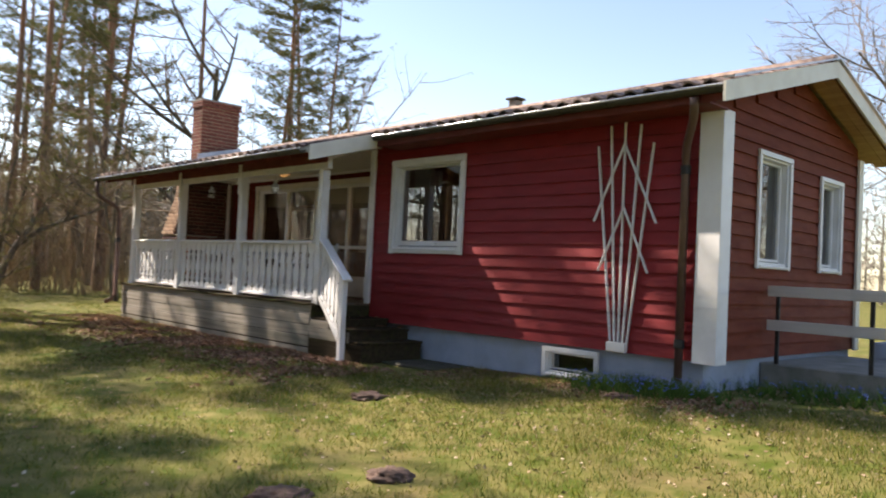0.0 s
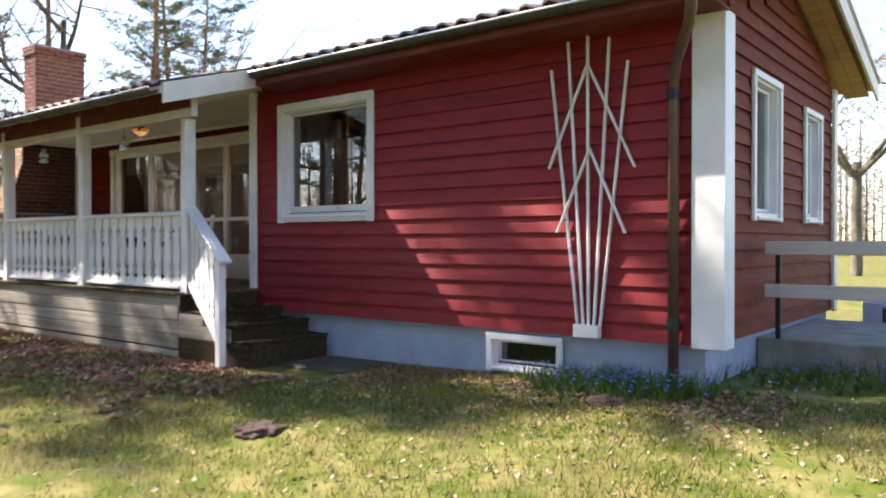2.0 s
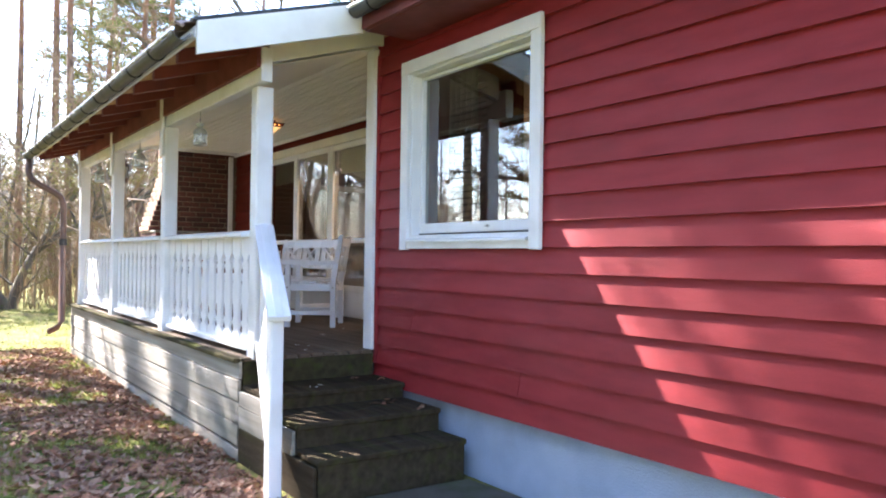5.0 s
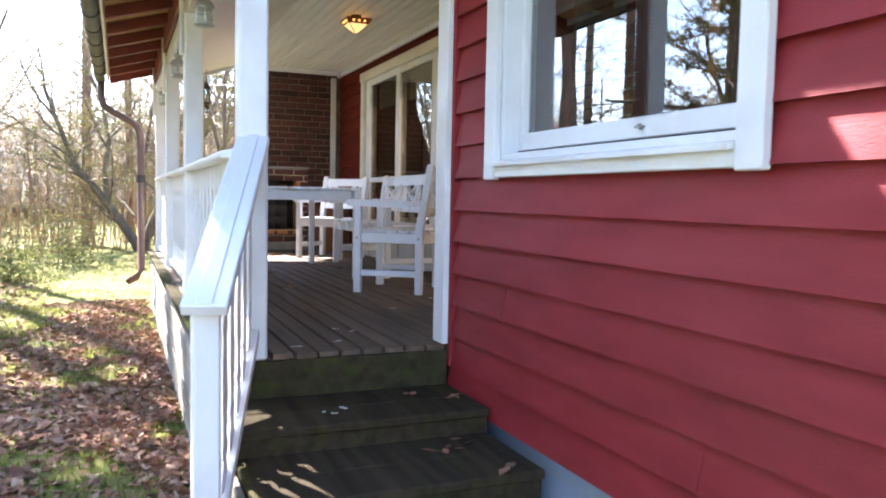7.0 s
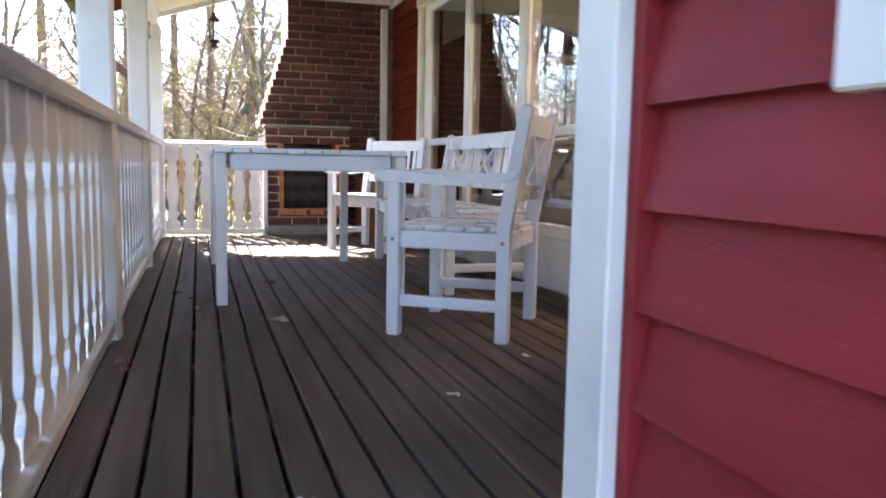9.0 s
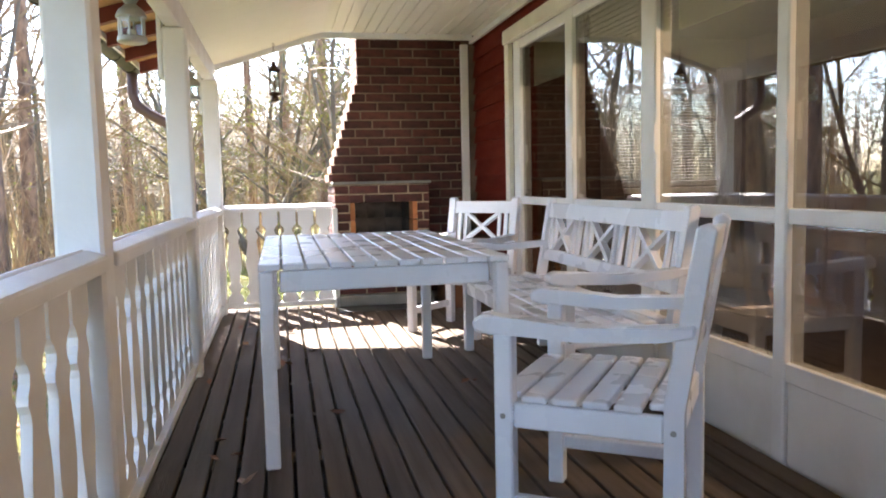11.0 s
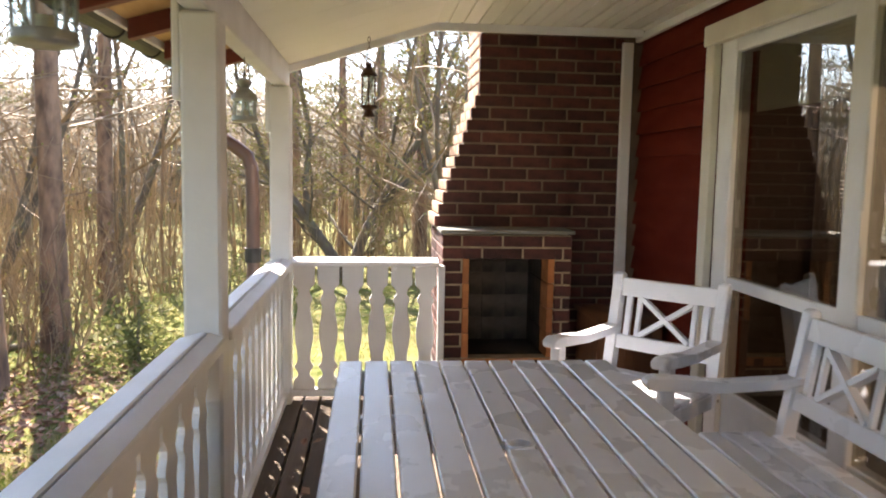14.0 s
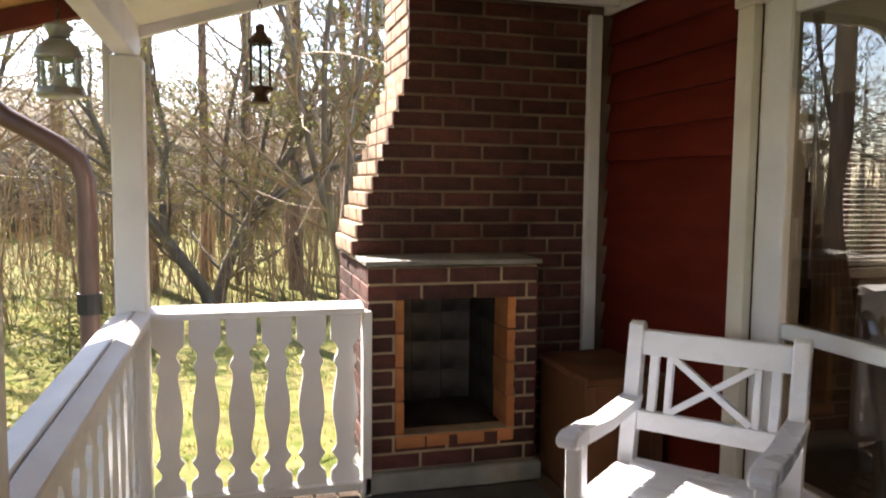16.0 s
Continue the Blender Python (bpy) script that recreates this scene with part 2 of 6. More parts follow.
# ---- building blocks ----
def box(bm, x0, y0, z0, x1, y1, z1, m=None):
    v = [bm.verts.new(p) for p in ((x0, y0, z0), (x1, y0, z0), (x1, y1, z0), (x0, y1, z0), (x0, y0, z1), (x1, y0, z1), (x1, y1, z1), (x0, y1, z1))]
    if m is not None:
        for p in v:
            p.co = m @ p.co
    for f in ((3, 2, 1, 0), (4, 5, 6, 7), (0, 1, 5, 4), (1, 2, 6, 5), (2, 3, 7, 6), (3, 0, 4, 7)):
        bm.faces.new([v[k] for k in f])
    return v


def beam(bm, a, b, w, h, up=(0, 0, 1)):
    """A square bar from a to b, w wide and h high."""
    a, b = Vector(a), Vector(b)
    d = (b - a).normalized()
    side = d.cross(Vector(up)).normalized()
    top = side.cross(d)
    m = Matrix((side, d, top)).transposed().to_4x4()
    m.translation = a
    return box(bm, -w / 2, 0, -h / 2, w / 2, (b - a).length, h / 2, m)


def tube(bm, points, radii, sides=6, cap=True):
    """A round pipe or limb through the points."""
    points = [Vector(p) for p in points]
    rings, ref = [], Vector((0.31, 0.17, 0.93)).normalized()
    for k, p in enumerate(points):
        d = (points[min(k + 1, len(points) - 1)] - points[max(k - 1, 0)]).normalized()
        u = d.cross(ref if abs(d.dot(ref)) < 0.97 else Vector((1, 0, 0))).normalized()
        w = d.cross(u)
        r = radii[k] if hasattr(radii, "__len__") else radii
        rings.append([bm.verts.new(p + (u * math.cos(a) + w * math.sin(a)) * r) for a in (2 * math.pi * s / sides for s in range(sides))])
    for r0, r1 in zip(rings, rings[1:]):
        for s in range(sides):
            bm.faces.new((r0[s], r0[(s + 1) % sides], r1[(s + 1) % sides], r1[s]))
    if cap:
        bm.faces.new(rings[0][::-1])
        bm.faces.new(rings[-1])


def lathe(bm, profile, sides=12, m=None):
    """A turned body: profile of (radius, z)."""
    rings = []
    for r, z in profile:
        rings.append([bm.verts.new((r * math.cos(2 * math.pi * s / sides), r * math.sin(2 * math.pi * s / sides), z)) for s in range(sides)])
    if m is not None:
        for ring in rings:
            for v in ring:
                v.co = m @ v.co
    for r0, r1 in zip(rings, rings[1:]):
        for s in range(sides):
            bm.faces.new((r0[s], r0[(s + 1) % sides], r1[(s + 1) % sides], r1[s]))
    bm.faces.new(rings[0][::-1])
    bm.faces.new(rings[-1])


def prism(bm, outline, depth, m=None):
    """An outline in the x-z plane, given depth along y, centred on y = 0."""
    front = [bm.verts.new((x, -depth / 2, z)) for x, z in outline]
    back = [bm.verts.new((x, depth / 2, z)) for x, z in outline]
    if m is not None:
        for v in front + back:
            v.co = m @ v.co
    bm.faces.new(front)
    bm.faces.new(back[::-1])
    for k in range(len(outline)):
        j = (k + 1) % len(outline)
        bm.faces.new((front[j], front[k], back[k], back[j]))


def finish(bm, name, mat, bevel=0.0, smooth=False):
    if bevel:
        bmesh.ops.bevel(bm, geom=bm.edges[:], offset=bevel, segments=1, affect="EDGES", clamp_overlap=True)
    bmesh.ops.recalc_face_normals(bm, faces=bm.faces[:])
    me = bpy.data.meshes.new(name)
    bm.to_mesh(me)
    bm.free()
    me.materials.append(mat)
    if smooth:
        me.shade_smooth()
    return me


def part(name, bm, mat, parent, label="", bevel=0.0, smooth=False):
    ob = new(name, finish(bm, name, mat, bevel, smooth))
    ob.parent = parent
    return tagged(ob, label)


def plain(name, bm, mat, label, category, kind="", group="", bevel=0.0, smooth=False):
    return tagged(new(name, finish(bm, name, mat, bevel, smooth)), label, category, group, kind)


def base(name, label, category, m=None, kind="", group=""):
    ob = tagged(new(name), label, category, group, kind)
    ob.empty_display_size = 0.1
    if m is not None:
        ob.matrix_basis = m
    return ob


def cuboid(name, parent, mat, x0, y0, z0, x1, y1, z1, label="", bevel=0.004):
    bm = bmesh.new()
    box(bm, x0, y0, z0, x1, y1, z1)
    return part(name, bm, mat, parent, label, bevel)


# ---- ground ----
DECK = 0.70


def ground_height(x, y):
    near = max(0.0, 1 - abs(y + 0.3) / 5.0) if y < 0 else 1.0
    rise = max(0.0, min(1.0, (x + 3.5) / 4.0)) * 0.15 * near
    bumps = noise.noise((x * 0.35, y * 0.35, 0.0)) * 0.05 + noise.noise((x * 1.6, y * 1.6, 3.0)) * 0.015
    flat = 0.25 if (-13.5 < x < 1.2 and -1.8 < y < 5) else 1.0
    r = math.hypot(x + 5, y)
    far = max(0.0, r - 25) * 0.012
    drop = max(0.0, min(1.0, (-y - 1.6) / 2.5)) * (0.10 if y < 0 else 0.0)
    return rise - drop + bumps * flat + far * 0.3


def axis_steps(a, b, near_a, near_b, fine, growth):
    out, p, s = [], near_a, fine
    while p < near_b:
        out.append(p)
        p += fine
    s = fine
    while p < b:
        out.append(p)
        s *= growth
        p += s
    out.append(b)
    p, s = near_a - fine, fine
    while p > a:
        out.append(p)
        s *= growth
        p -= s
    out.append(a)
    return sorted(out)


xs = axis_steps(-900, 900, -24, 9, 0.33, 1.22)
ys = axis_steps(-900, 900, -10, 6, 0.33, 1.22)
verts = [(x, y, ground_height(x, y)) for y in ys for x in xs]
nx = len(xs)
faces = [(j * nx + i, j * nx + i + 1, (j + 1) * nx + i + 1, (j + 1) * nx + i) for j in range(len(ys) - 1) for i in range(nx - 1)]
me = bpy.data.meshes.new("ground")
me.from_pydata(verts, [], faces)
me.shade_smooth()
LAWN = material("spring_lawn", (0.066, 0.092, 0.012), 0.95, (0.200, 0.170, 0.064), 4.5, (1, 1, 1), 1.0, 22, dirt=(0.12, 0.085, 0.04), dirt_scale=0.9,
                dirt_amount=0.75, space="World", specular=0.1)
me.materials.append(LAWN)
tagged(new("ground", me), "mossy spring lawn with patches of dry grass", "lawn", kind="structure")

# ---- house: numbers ----
X_END, X_RET, X_LEFT = 0.10, -5.19, -11.98      # gable wall, porch return, left end
Y_BACK, Y_REC = 4.10, 1.29                      # back wall, recessed porch wall
SIDING_Z0 = 0.455
EXPOSE = 0.1445
SLOPE = 0.29
RIDGE_Y = 2.15


def roof_top(y):
    return 3.14 + SLOPE * (min(y, 2 * RIDGE_Y - y) + 0.43)


def roof_under(y):
    return roof_top(y) - 0.17


def cut(u0, u1, z0, z1, holes):
    """The stretches of a strip that the holes leave: rows of (u0, u1, z0, z1)."""
    rows = [(u0, u1, z0, z1)]
    for a, b, c, d in holes:
        then = []
        for p, q, r, s in rows:
            if b <= p or a >= q or d <= r + 1e-6 or c >= s - 1e-6:
                then.append((p, q, r, s))
                continue
            if a > p:
                then.append((p, a, r, s))
            if b < q:
                then.append((b, q, r, s))
            if c > r:
                then.append((max(a, p), min(b, q), r, c))
            if d < s:
                then.append((max(a, p), min(b, q), d, s))
        rows = then
    return [w for w in rows if w[1] - w[0] > 0.015 and w[3] - w[2] > 0.012]


def wall(name, origin, along, outward, length, z0, z1, holes, label, mat_board, top=None, siding=True, siding_z0=None, thickness=0.16, seams=()):
    """A framed wall with openings through it, clad in lapped boards, each a piece of its own. u runs along the wall, out is its face."""
    o, a, n = Vector(origin), Vector(along), Vector(outward)

    def at(u, d, z):
        p = o + a * u + n * d
        return (p.x, p.y, z)

    def hexa(bm, u0, u1, d0, d1, zs):
        # zs: bottom and top heights at u0 and u1
        pts = [at(u0, d0, zs[0]), at(u1, d0, zs[2]), at(u1, d1, zs[2]), at(u0, d1, zs[0]), at(u0, d0, zs[1]), at(u1, d0, zs[3]), at(u1, d1, zs[3]), at(u0, d1, zs[1])]
        v = [bm.verts.new(p) for p in pts]
        for f in ((3, 2, 1, 0), (4, 5, 6, 7), (0, 1, 5, 4), (1, 2, 6, 5), (2, 3, 7, 6), (3, 0, 4, 7)):
            bm.faces.new([v[k] for k in f])

    bm = bmesh.new()
    for u0, u1, b, t in cut(0, length, z0, z1, holes):
        hexa(bm, u0, u1, -thickness, 0, (b, t, b, t))
    if top:
        m = RIDGE_Y - o.y if abs(a.y) > 0.5 else 0
        for u0, u1 in ((0, m), (m, length)):
            hexa(bm, u0, u1, -thickness, 0, (z1, max(top(o.y + a.y * u0), z1 + 0.001), z1, max(top(o.y + a.y * u1), z1 + 0.001)))
    core = plain(name, bm, mat_board, label, "wall", kind="structure")
    if not siding:
        return core
    z = siding_z0 if siding_z0 is not None else z0
    rng = random.Random(len(name))
    while z < (max(top(o.y + a.y * length * k / 20) for k in range(21)) if top else z1) - 0.03:
        zt = z + EXPOSE
        zmax = zt + 0.012
        u_lo, u_hi = 0.0, length
        if top:
            inside = [length * k / 200 for k in range(201) if top(o.y + a.y * length * k / 200) > zmax]
            if not inside:
                break
            u_lo, u_hi = inside[0], inside[-1]
        else:
            zmax = min(zmax, z1)
        for u0, u1, b, t in cut(u_lo, u_hi, z, zmax, holes):
            joints = [u0] + [s for s, zs in seams if u0 + 0.2 < s < u1 - 0.2 and abs(zs - z) < EXPOSE / 2] + [u1]
            for p, q in zip(joints, joints[1:]):
                bm = bmesh.new()
                p2, q2 = (p + (0.002 if p > u0 else 0)), (q - (0.002 if q < u1 else 0))
                f0 = (b - z) / EXPOSE
                f1 = (t - z) / EXPOSE
                d0, d1 = 0.034 - 0.027 * f0, 0.034 - 0.027 * f1
                lift = rng.uniform(-0.0015, 0.0015)
                pts = [at(p2, 0.002, b), at(q2, 0.002, b), at(q2, d0 + lift, b), at(p2, d0 + lift, b), at(p2, 0.002, t), at(q2, 0.002, t), at(q2, d1 + lift, t), at(p2, d1 + lift, t)]
                v = [bm.verts.new(w) for w in pts]
                for f in ((3, 2, 1, 0), (4, 5, 6, 7), (0, 1, 5, 4), (1, 2, 6, 5), (2, 3, 7, 6), (3, 0, 4, 7)):
                    bm.faces.new([v[k] for k in f])
                part("siding_board", bm, mat_board, core)
        z = zt
    return core


# openings as (u0, u1, z0, z1)
WIN_F = (-4.70, -3.37, 1.53, 2.71)               # facade window, clear opening in x and z
CELLAR = (-1.87, -1.175, 0.12, 0.375)
BAND = (-10.74, -5.60, 0.74, 2.75)               # the window band of the porch
FAR = (0.35, 1.66, 1.58, 2.60)                    # far gable window, along the wall from its back corner
G1, G2 = (1.01, 1.79, 1.465, 2.665), (2.76, 3.42, 1.475, 2.58)

wall("wall_front", (X_RET, 0, 0), (1, 0, 0), (0, -1, 0), X_END - X_RET, SIDING_Z0, 3.06,
     [(WIN_F[0] - X_RET, WIN_F[1] - X_RET, WIN_F[2], WIN_F[3])], "red lapped wooden boards on the front wall", RED, seams=((0.55, 0.85), (1.7, 0.56), (4.6, 0.7)))
wall("wall_gable", (X_END, 0, 0), (0, 1, 0), (1, 0, 0), Y_BACK, SIDING_Z0, 3.0,
     [G1, G2], "sun-bleached red lapped boards on the gable", RED_WORN, top=roof_under)
wall("wall_return", (X_RET, Y_REC, 0), (0, -1, 0), (-1, 0, 0), Y_REC, 0.55, 3.05, [], "red boarded return wall beside the porch", RED)
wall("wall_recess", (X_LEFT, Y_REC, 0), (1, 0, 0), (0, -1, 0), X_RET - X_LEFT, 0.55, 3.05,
     [(BAND[0] - X_LEFT, BAND[1] - X_LEFT, BAND[2] - 0.1, BAND[3])], "red lapped boards beside the porch windows, darkened for the porch shade", RED_SHADED, siding_z0=0.62)
wall("wall_back", (X_END, Y_BACK, 0), (-1, 0, 0), (0, 1, 0), X_END - X_LEFT, SIDING_Z0, 3.06, [], "red boarded back wall", RED, siding=False)
wall("wall_far_gable", (X_LEFT, Y_BACK, 0), (0, -1, 0), (-1, 0, 0), Y_BACK - Y_REC, SIDING_Z0, 3.0, [FAR], "red boarded far gable wall", RED, siding=False)
plinth = base("plinth", "blue-grey painted rendered foundation", "foundation", kind="structure")
bm = bmesh.new()
for u0, u1, b, t in cut(X_RET, X_END - 0.03, -0.6, SIDING_Z0, [CELLAR]):
    box(bm, u0, 0.035, b, u1, 0.235, t)
part("foundation_wall", bm, PLINTH, plinth)
for row in ((X_END - 0.23, 0.235, -0.6, X_END - 0.03, Y_BACK - 0.035, SIDING_Z0), (X_LEFT + 0.03, Y_BACK - 0.235, -0.6, X_END - 0.23, Y_BACK - 0.035, SIDING_Z0),
            (X_LEFT + 0.03, Y_REC + 0.035, -0.6, X_LEFT + 0.23, Y_BACK - 0.235, SIDING_Z0), (X_LEFT + 0.23, Y_REC + 0.035, -0.6, X_RET, Y_REC + 0.2, 0.548)):
    cuboid("foundation_wall", plinth, PLINTH, *row, bevel=0.0)

# inside of the house
bm = bmesh.new()
box(bm, X_LEFT + 0.17, Y_REC + 0.17, 0.52, X_END - 0.17, Y_BACK - 0.17, 0.64)
box(bm, X_RET + 0.17, 0.17, 0.52, X_END - 0.17, Y_REC + 0.17, 0.64)
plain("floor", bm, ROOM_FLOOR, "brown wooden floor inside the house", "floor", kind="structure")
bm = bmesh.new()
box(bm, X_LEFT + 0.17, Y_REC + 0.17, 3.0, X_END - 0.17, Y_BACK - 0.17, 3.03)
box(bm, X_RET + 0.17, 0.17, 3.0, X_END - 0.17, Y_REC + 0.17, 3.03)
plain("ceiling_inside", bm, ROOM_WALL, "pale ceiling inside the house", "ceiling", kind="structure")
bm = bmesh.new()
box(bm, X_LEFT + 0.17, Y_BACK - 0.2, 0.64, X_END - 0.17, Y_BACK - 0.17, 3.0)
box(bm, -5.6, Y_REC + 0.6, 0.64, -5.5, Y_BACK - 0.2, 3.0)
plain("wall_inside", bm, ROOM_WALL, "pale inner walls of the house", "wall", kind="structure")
bm = bmesh.new()
for u0, u1, b, t in cut(0.2, Y_BACK - Y_REC - 0.17, 0.64, 3.0, [FAR]):
    box(bm, X_LEFT + 0.162, Y_BACK - u1, b, X_LEFT + 0.18, Y_BACK - u0, t)
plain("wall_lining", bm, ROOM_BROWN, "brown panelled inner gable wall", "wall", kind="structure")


# ---- roof ----
def roof_side(x0, x1, y_eave, y_top, name):
    """Sheathing of one roof slope between two heights."""
    bm = bmesh.new()
    for a, b in ((0.0, -0.03),):
        pts = []
        for x in (x0, x1):
            for y in (y_eave, y_top):
                for d in (-0.06, -0.085):
                    pts.append(bm.verts.new((x, y, roof_top(y) + d)))
        p = pts
        for f in ((0, 2, 6, 4), (1, 5, 7, 3), (0, 4, 5, 1), (2, 3, 7, 6), (0, 1, 3, 2), (4, 6, 7, 5)):
            bm.faces.new([p[k] for k in f])
    return plain(name, bm, RAW_WOOD, "bare wooden roof sheathing", "roof", kind="structure")


ROOF_R, ROOF_L, PORCH_R = 0.47, -12.15, -4.70
front_main = roof_side(PORCH_R, ROOF_R, -0.43, RIDGE_Y, "roof_front")
front_porch = roof_side(ROOF_L, PORCH_R, -1.53, RIDGE_Y, "roof_porch")
roof_back = roof_side(ROOF_L, ROOF_R, RIDGE_Y, 2 * RIDGE_Y + 0.43, "roof_back")


def tile_mesh():
    """One curved clay tile, its roll across x, lying down the slope along y."""
    bm = bmesh.new()
    outline = [(-0.11, 0.0), (-0.085, 0.034), (-0.035, 0.046), (0.02, 0.022), (0.06, 0.003), (0.115, 0.0)]
    low = [bm.verts.new((x, 0, z + 0.028)) for x, z in outline]
    up = [bm.verts.new((x, 0.37, z + 0.006)) for x, z in outline]
    lip = [bm.verts.new((x, 0, z + 0.008)) for x, z in outline]
    for k in range(len(outline) - 1):
        bm.faces.new((low[k], low[k + 1], up[k + 1], up[k]))
        bm.faces.new((lip[k], lip[k + 1], low[k + 1], low[k]))
    return finish(bm, "roof_tile", TILE)


tile = tile_mesh()
tilt = math.atan(SLOPE)


def tiles(parent, x0, x1, y0, y1, single):
    """Rows of tiles up the slope; the first rows from the eave are pieces of their own, the rest one joined mesh."""
    rest, count = bmesh.new(), 0
    rows = int((y1 - y0) / (0.32 * math.cos(tilt)))
    for r in range(rows + 1):
        y = y0 - 0.04 + r * 0.32 * math.cos(tilt)
        n = int((x1 - x0) / 0.21)
        for c in range(n):
            x = x0 + 0.12 + c * (x1 - x0 - 0.24) / max(n - 1, 1)
            m = Matrix.Translation((x, y, roof_top(y) - 0.05)) @ Matrix.Rotation(tilt, 4, "X")
            if r < single:
                ob = new("roof_tile", tile)
                ob.parent = parent
                ob.matrix_basis = m @ pose(0, 0, random.uniform(0, 0.006), 0, 0, random.uniform(-1.2, 1.2))
            else:
                first = len(rest.verts)
                rest.from_mesh(tile)
                rest.verts.ensure_lookup_table()
                for v in rest.verts[first:]:
                    v.co = m @ v.co
    me = finish(rest, "roof_tiles", TILE)
    ob = new("roof_tiles", me)
    ob.parent = parent
    tagged(ob, "weathered brown clay roof tiles", kind="stuff")


tiles(front_main, PORCH_R + 0.02, ROOF_R, -0.47, RIDGE_Y - 0.05, 4)
tiles(front_porch, ROOF_L, PORCH_R, -1.57, RIDGE_Y - 0.05, 4)
bm = bmesh.new()
tube(bm, [(ROOF_L, RIDGE_Y, roof_top(RIDGE_Y) - 0.02), (ROOF_R, RIDGE_Y, roof_top(RIDGE_Y) - 0.02)], 0.09, 8)
part("ridge_tile", bm, TILE, front_main)

# verge boards and metal caps at the gable end
house_trim = base("trim", "cream barge boards and eave boards of the roof", "trim", kind="structure")


def barge(x, y0, y1, h, name="barge_board", mat=CREAM):
    bm = bmesh.new()
    v = []
    for xx in (x, x + 0.028):
        for y, d in ((y0, -0.02 - h), (y1, -0.02 - h), (y1, -0.02), (y0, -0.02)):
            v.append(bm.verts.new((xx, y, roof_top(y) + d)))
    for f in ((0, 1, 2, 3), (7, 6, 5, 4), (0, 4, 5, 1), (1, 5, 6, 2), (2, 6, 7, 3), (3, 7, 4, 0)):
        bm.faces.new([v[k] for k in f])
    part(name, bm, mat, house_trim)


barge(ROOF_R + 0.002, -0.57, RIDGE_Y, 0.19)
barge(ROOF_R + 0.002, RIDGE_Y, 2 * RIDGE_Y + 0.44, 0.19)
barge(PORCH_R + 0.002, -1.55, -0.42, 0.20)
for y0, y1 in ((-0.46, RIDGE_Y), (RIDGE_Y, 2 * RIDGE_Y + 0.46)):
    bm = bmesh.new()
    beam(bm, (ROOF_R + 0.0, y0, roof_top(y0) + 0.012), (ROOF_R + 0.0, y1, roof_top(y1) + 0.012), 0.11, 0.02)
    part("verge_flashing", bm, ZINC, house_trim, "grey metal verge cap")
bm = bmesh.new()
beam(bm, (PORCH_R - 0.01, -1.57, roof_top(-1.57) - 0.004), (PORCH_R - 0.01, -0.42, roof_top(-0.42) - 0.004), 0.08, 0.016)
part("verge_flashing", bm, BLACK_METAL, house_trim, "dark metal verge cap")
cuboid("eave_board", house_trim, DARK_RED, PORCH_R + 0.04, -0.45, roof_top(-0.45) - 0.20, ROOF_R - 0.01, -0.428, roof_top(-0.45) - 0.04)
cuboid("eave_strip", house_trim, WHITE, ROOF_L, -1.555, roof_top(-1.555) - 0.115, PORCH_R, -1.535, roof_top(-1.555) - 0.04, "thin pale strip behind the gutter")
# boxed soffit under the main eave, boards run along the wall
cuboid("soffit_board", house_trim, DARK_RED, PORCH_R + 0.03, -0.42, 2.93, 0.27, -0.034, 2.95)
bm = bmesh.new()
for y0, y1 in ((0.06, RIDGE_Y), (RIDGE_Y, 2 * RIDGE_Y + 0.42)):
    for k in range(2):
        xa, xb = X_END + 0.035 + k * 0.135, X_END + 0.165 + k * 0.135
        v = [bm.verts.new((x, y, roof_under(y) + d)) for x in (xa, xb) for y in (y0, y1) for d in (0.02, 0.04)]
        for f in ((0, 2, 6, 4), (1, 5, 7, 3), (0, 4, 5, 1), (2, 3, 7, 6), (0, 1, 3, 2), (4, 6, 7, 5)):
            bm.faces.new([v[i] for i in f])
part("gable_soffit", bm, RAW_WOOD, house_trim, "bare pine boards under the gable overhang")
# corner boxes
cuboid("corner_board", house_trim, WHITE, 0.0, -0.075, 0.44, 0.25, -0.036, 2.93, "wide white corner board")
cuboid("corner_board", house_trim, WHITE, X_END + 0.038, -0.035, 0.44, 0.247, 0.155, 2.95)
cuboid("corner_board", house_trim, CREAM, X_END + 0.034, Y_BACK - 0.10, 0.44, X_END + 0.07, Y_BACK + 0.05, 3.0)
cuboid("corner_board", house_trim, WHITE, X_RET - 0.09, -0.065, DECK, X_RET + 0.028, 0.07, 2.98, "white corner post of the porch")

cuboid("corner_strip", house_trim, RED, X_RET + 0.029, -0.040, DECK - 0.1, X_RET + 0.055, -0.001, 2.93, "narrow red strip beside the white post")

# rafters over the porch eave
x = ROOF_L + 0.35
while x < PORCH_R:
    bm = bmesh.new()
    v = [bm.verts.new((xx, y, roof_top(y) + d)) for xx in (x - 0.03, x + 0.03) for y in (-1.52, -0.93) for d in (-0.175, -0.088)]
    for f in ((0, 2, 6, 4), (1, 5, 7, 3), (0, 4, 5, 1), (2, 3, 7, 6), (0, 1, 3, 2), (4, 6, 7, 5)):
        bm.faces.new([v[i] for i in f])
    part("rafter_tail", bm, DARK_RED, house_trim)
    x += 0.6

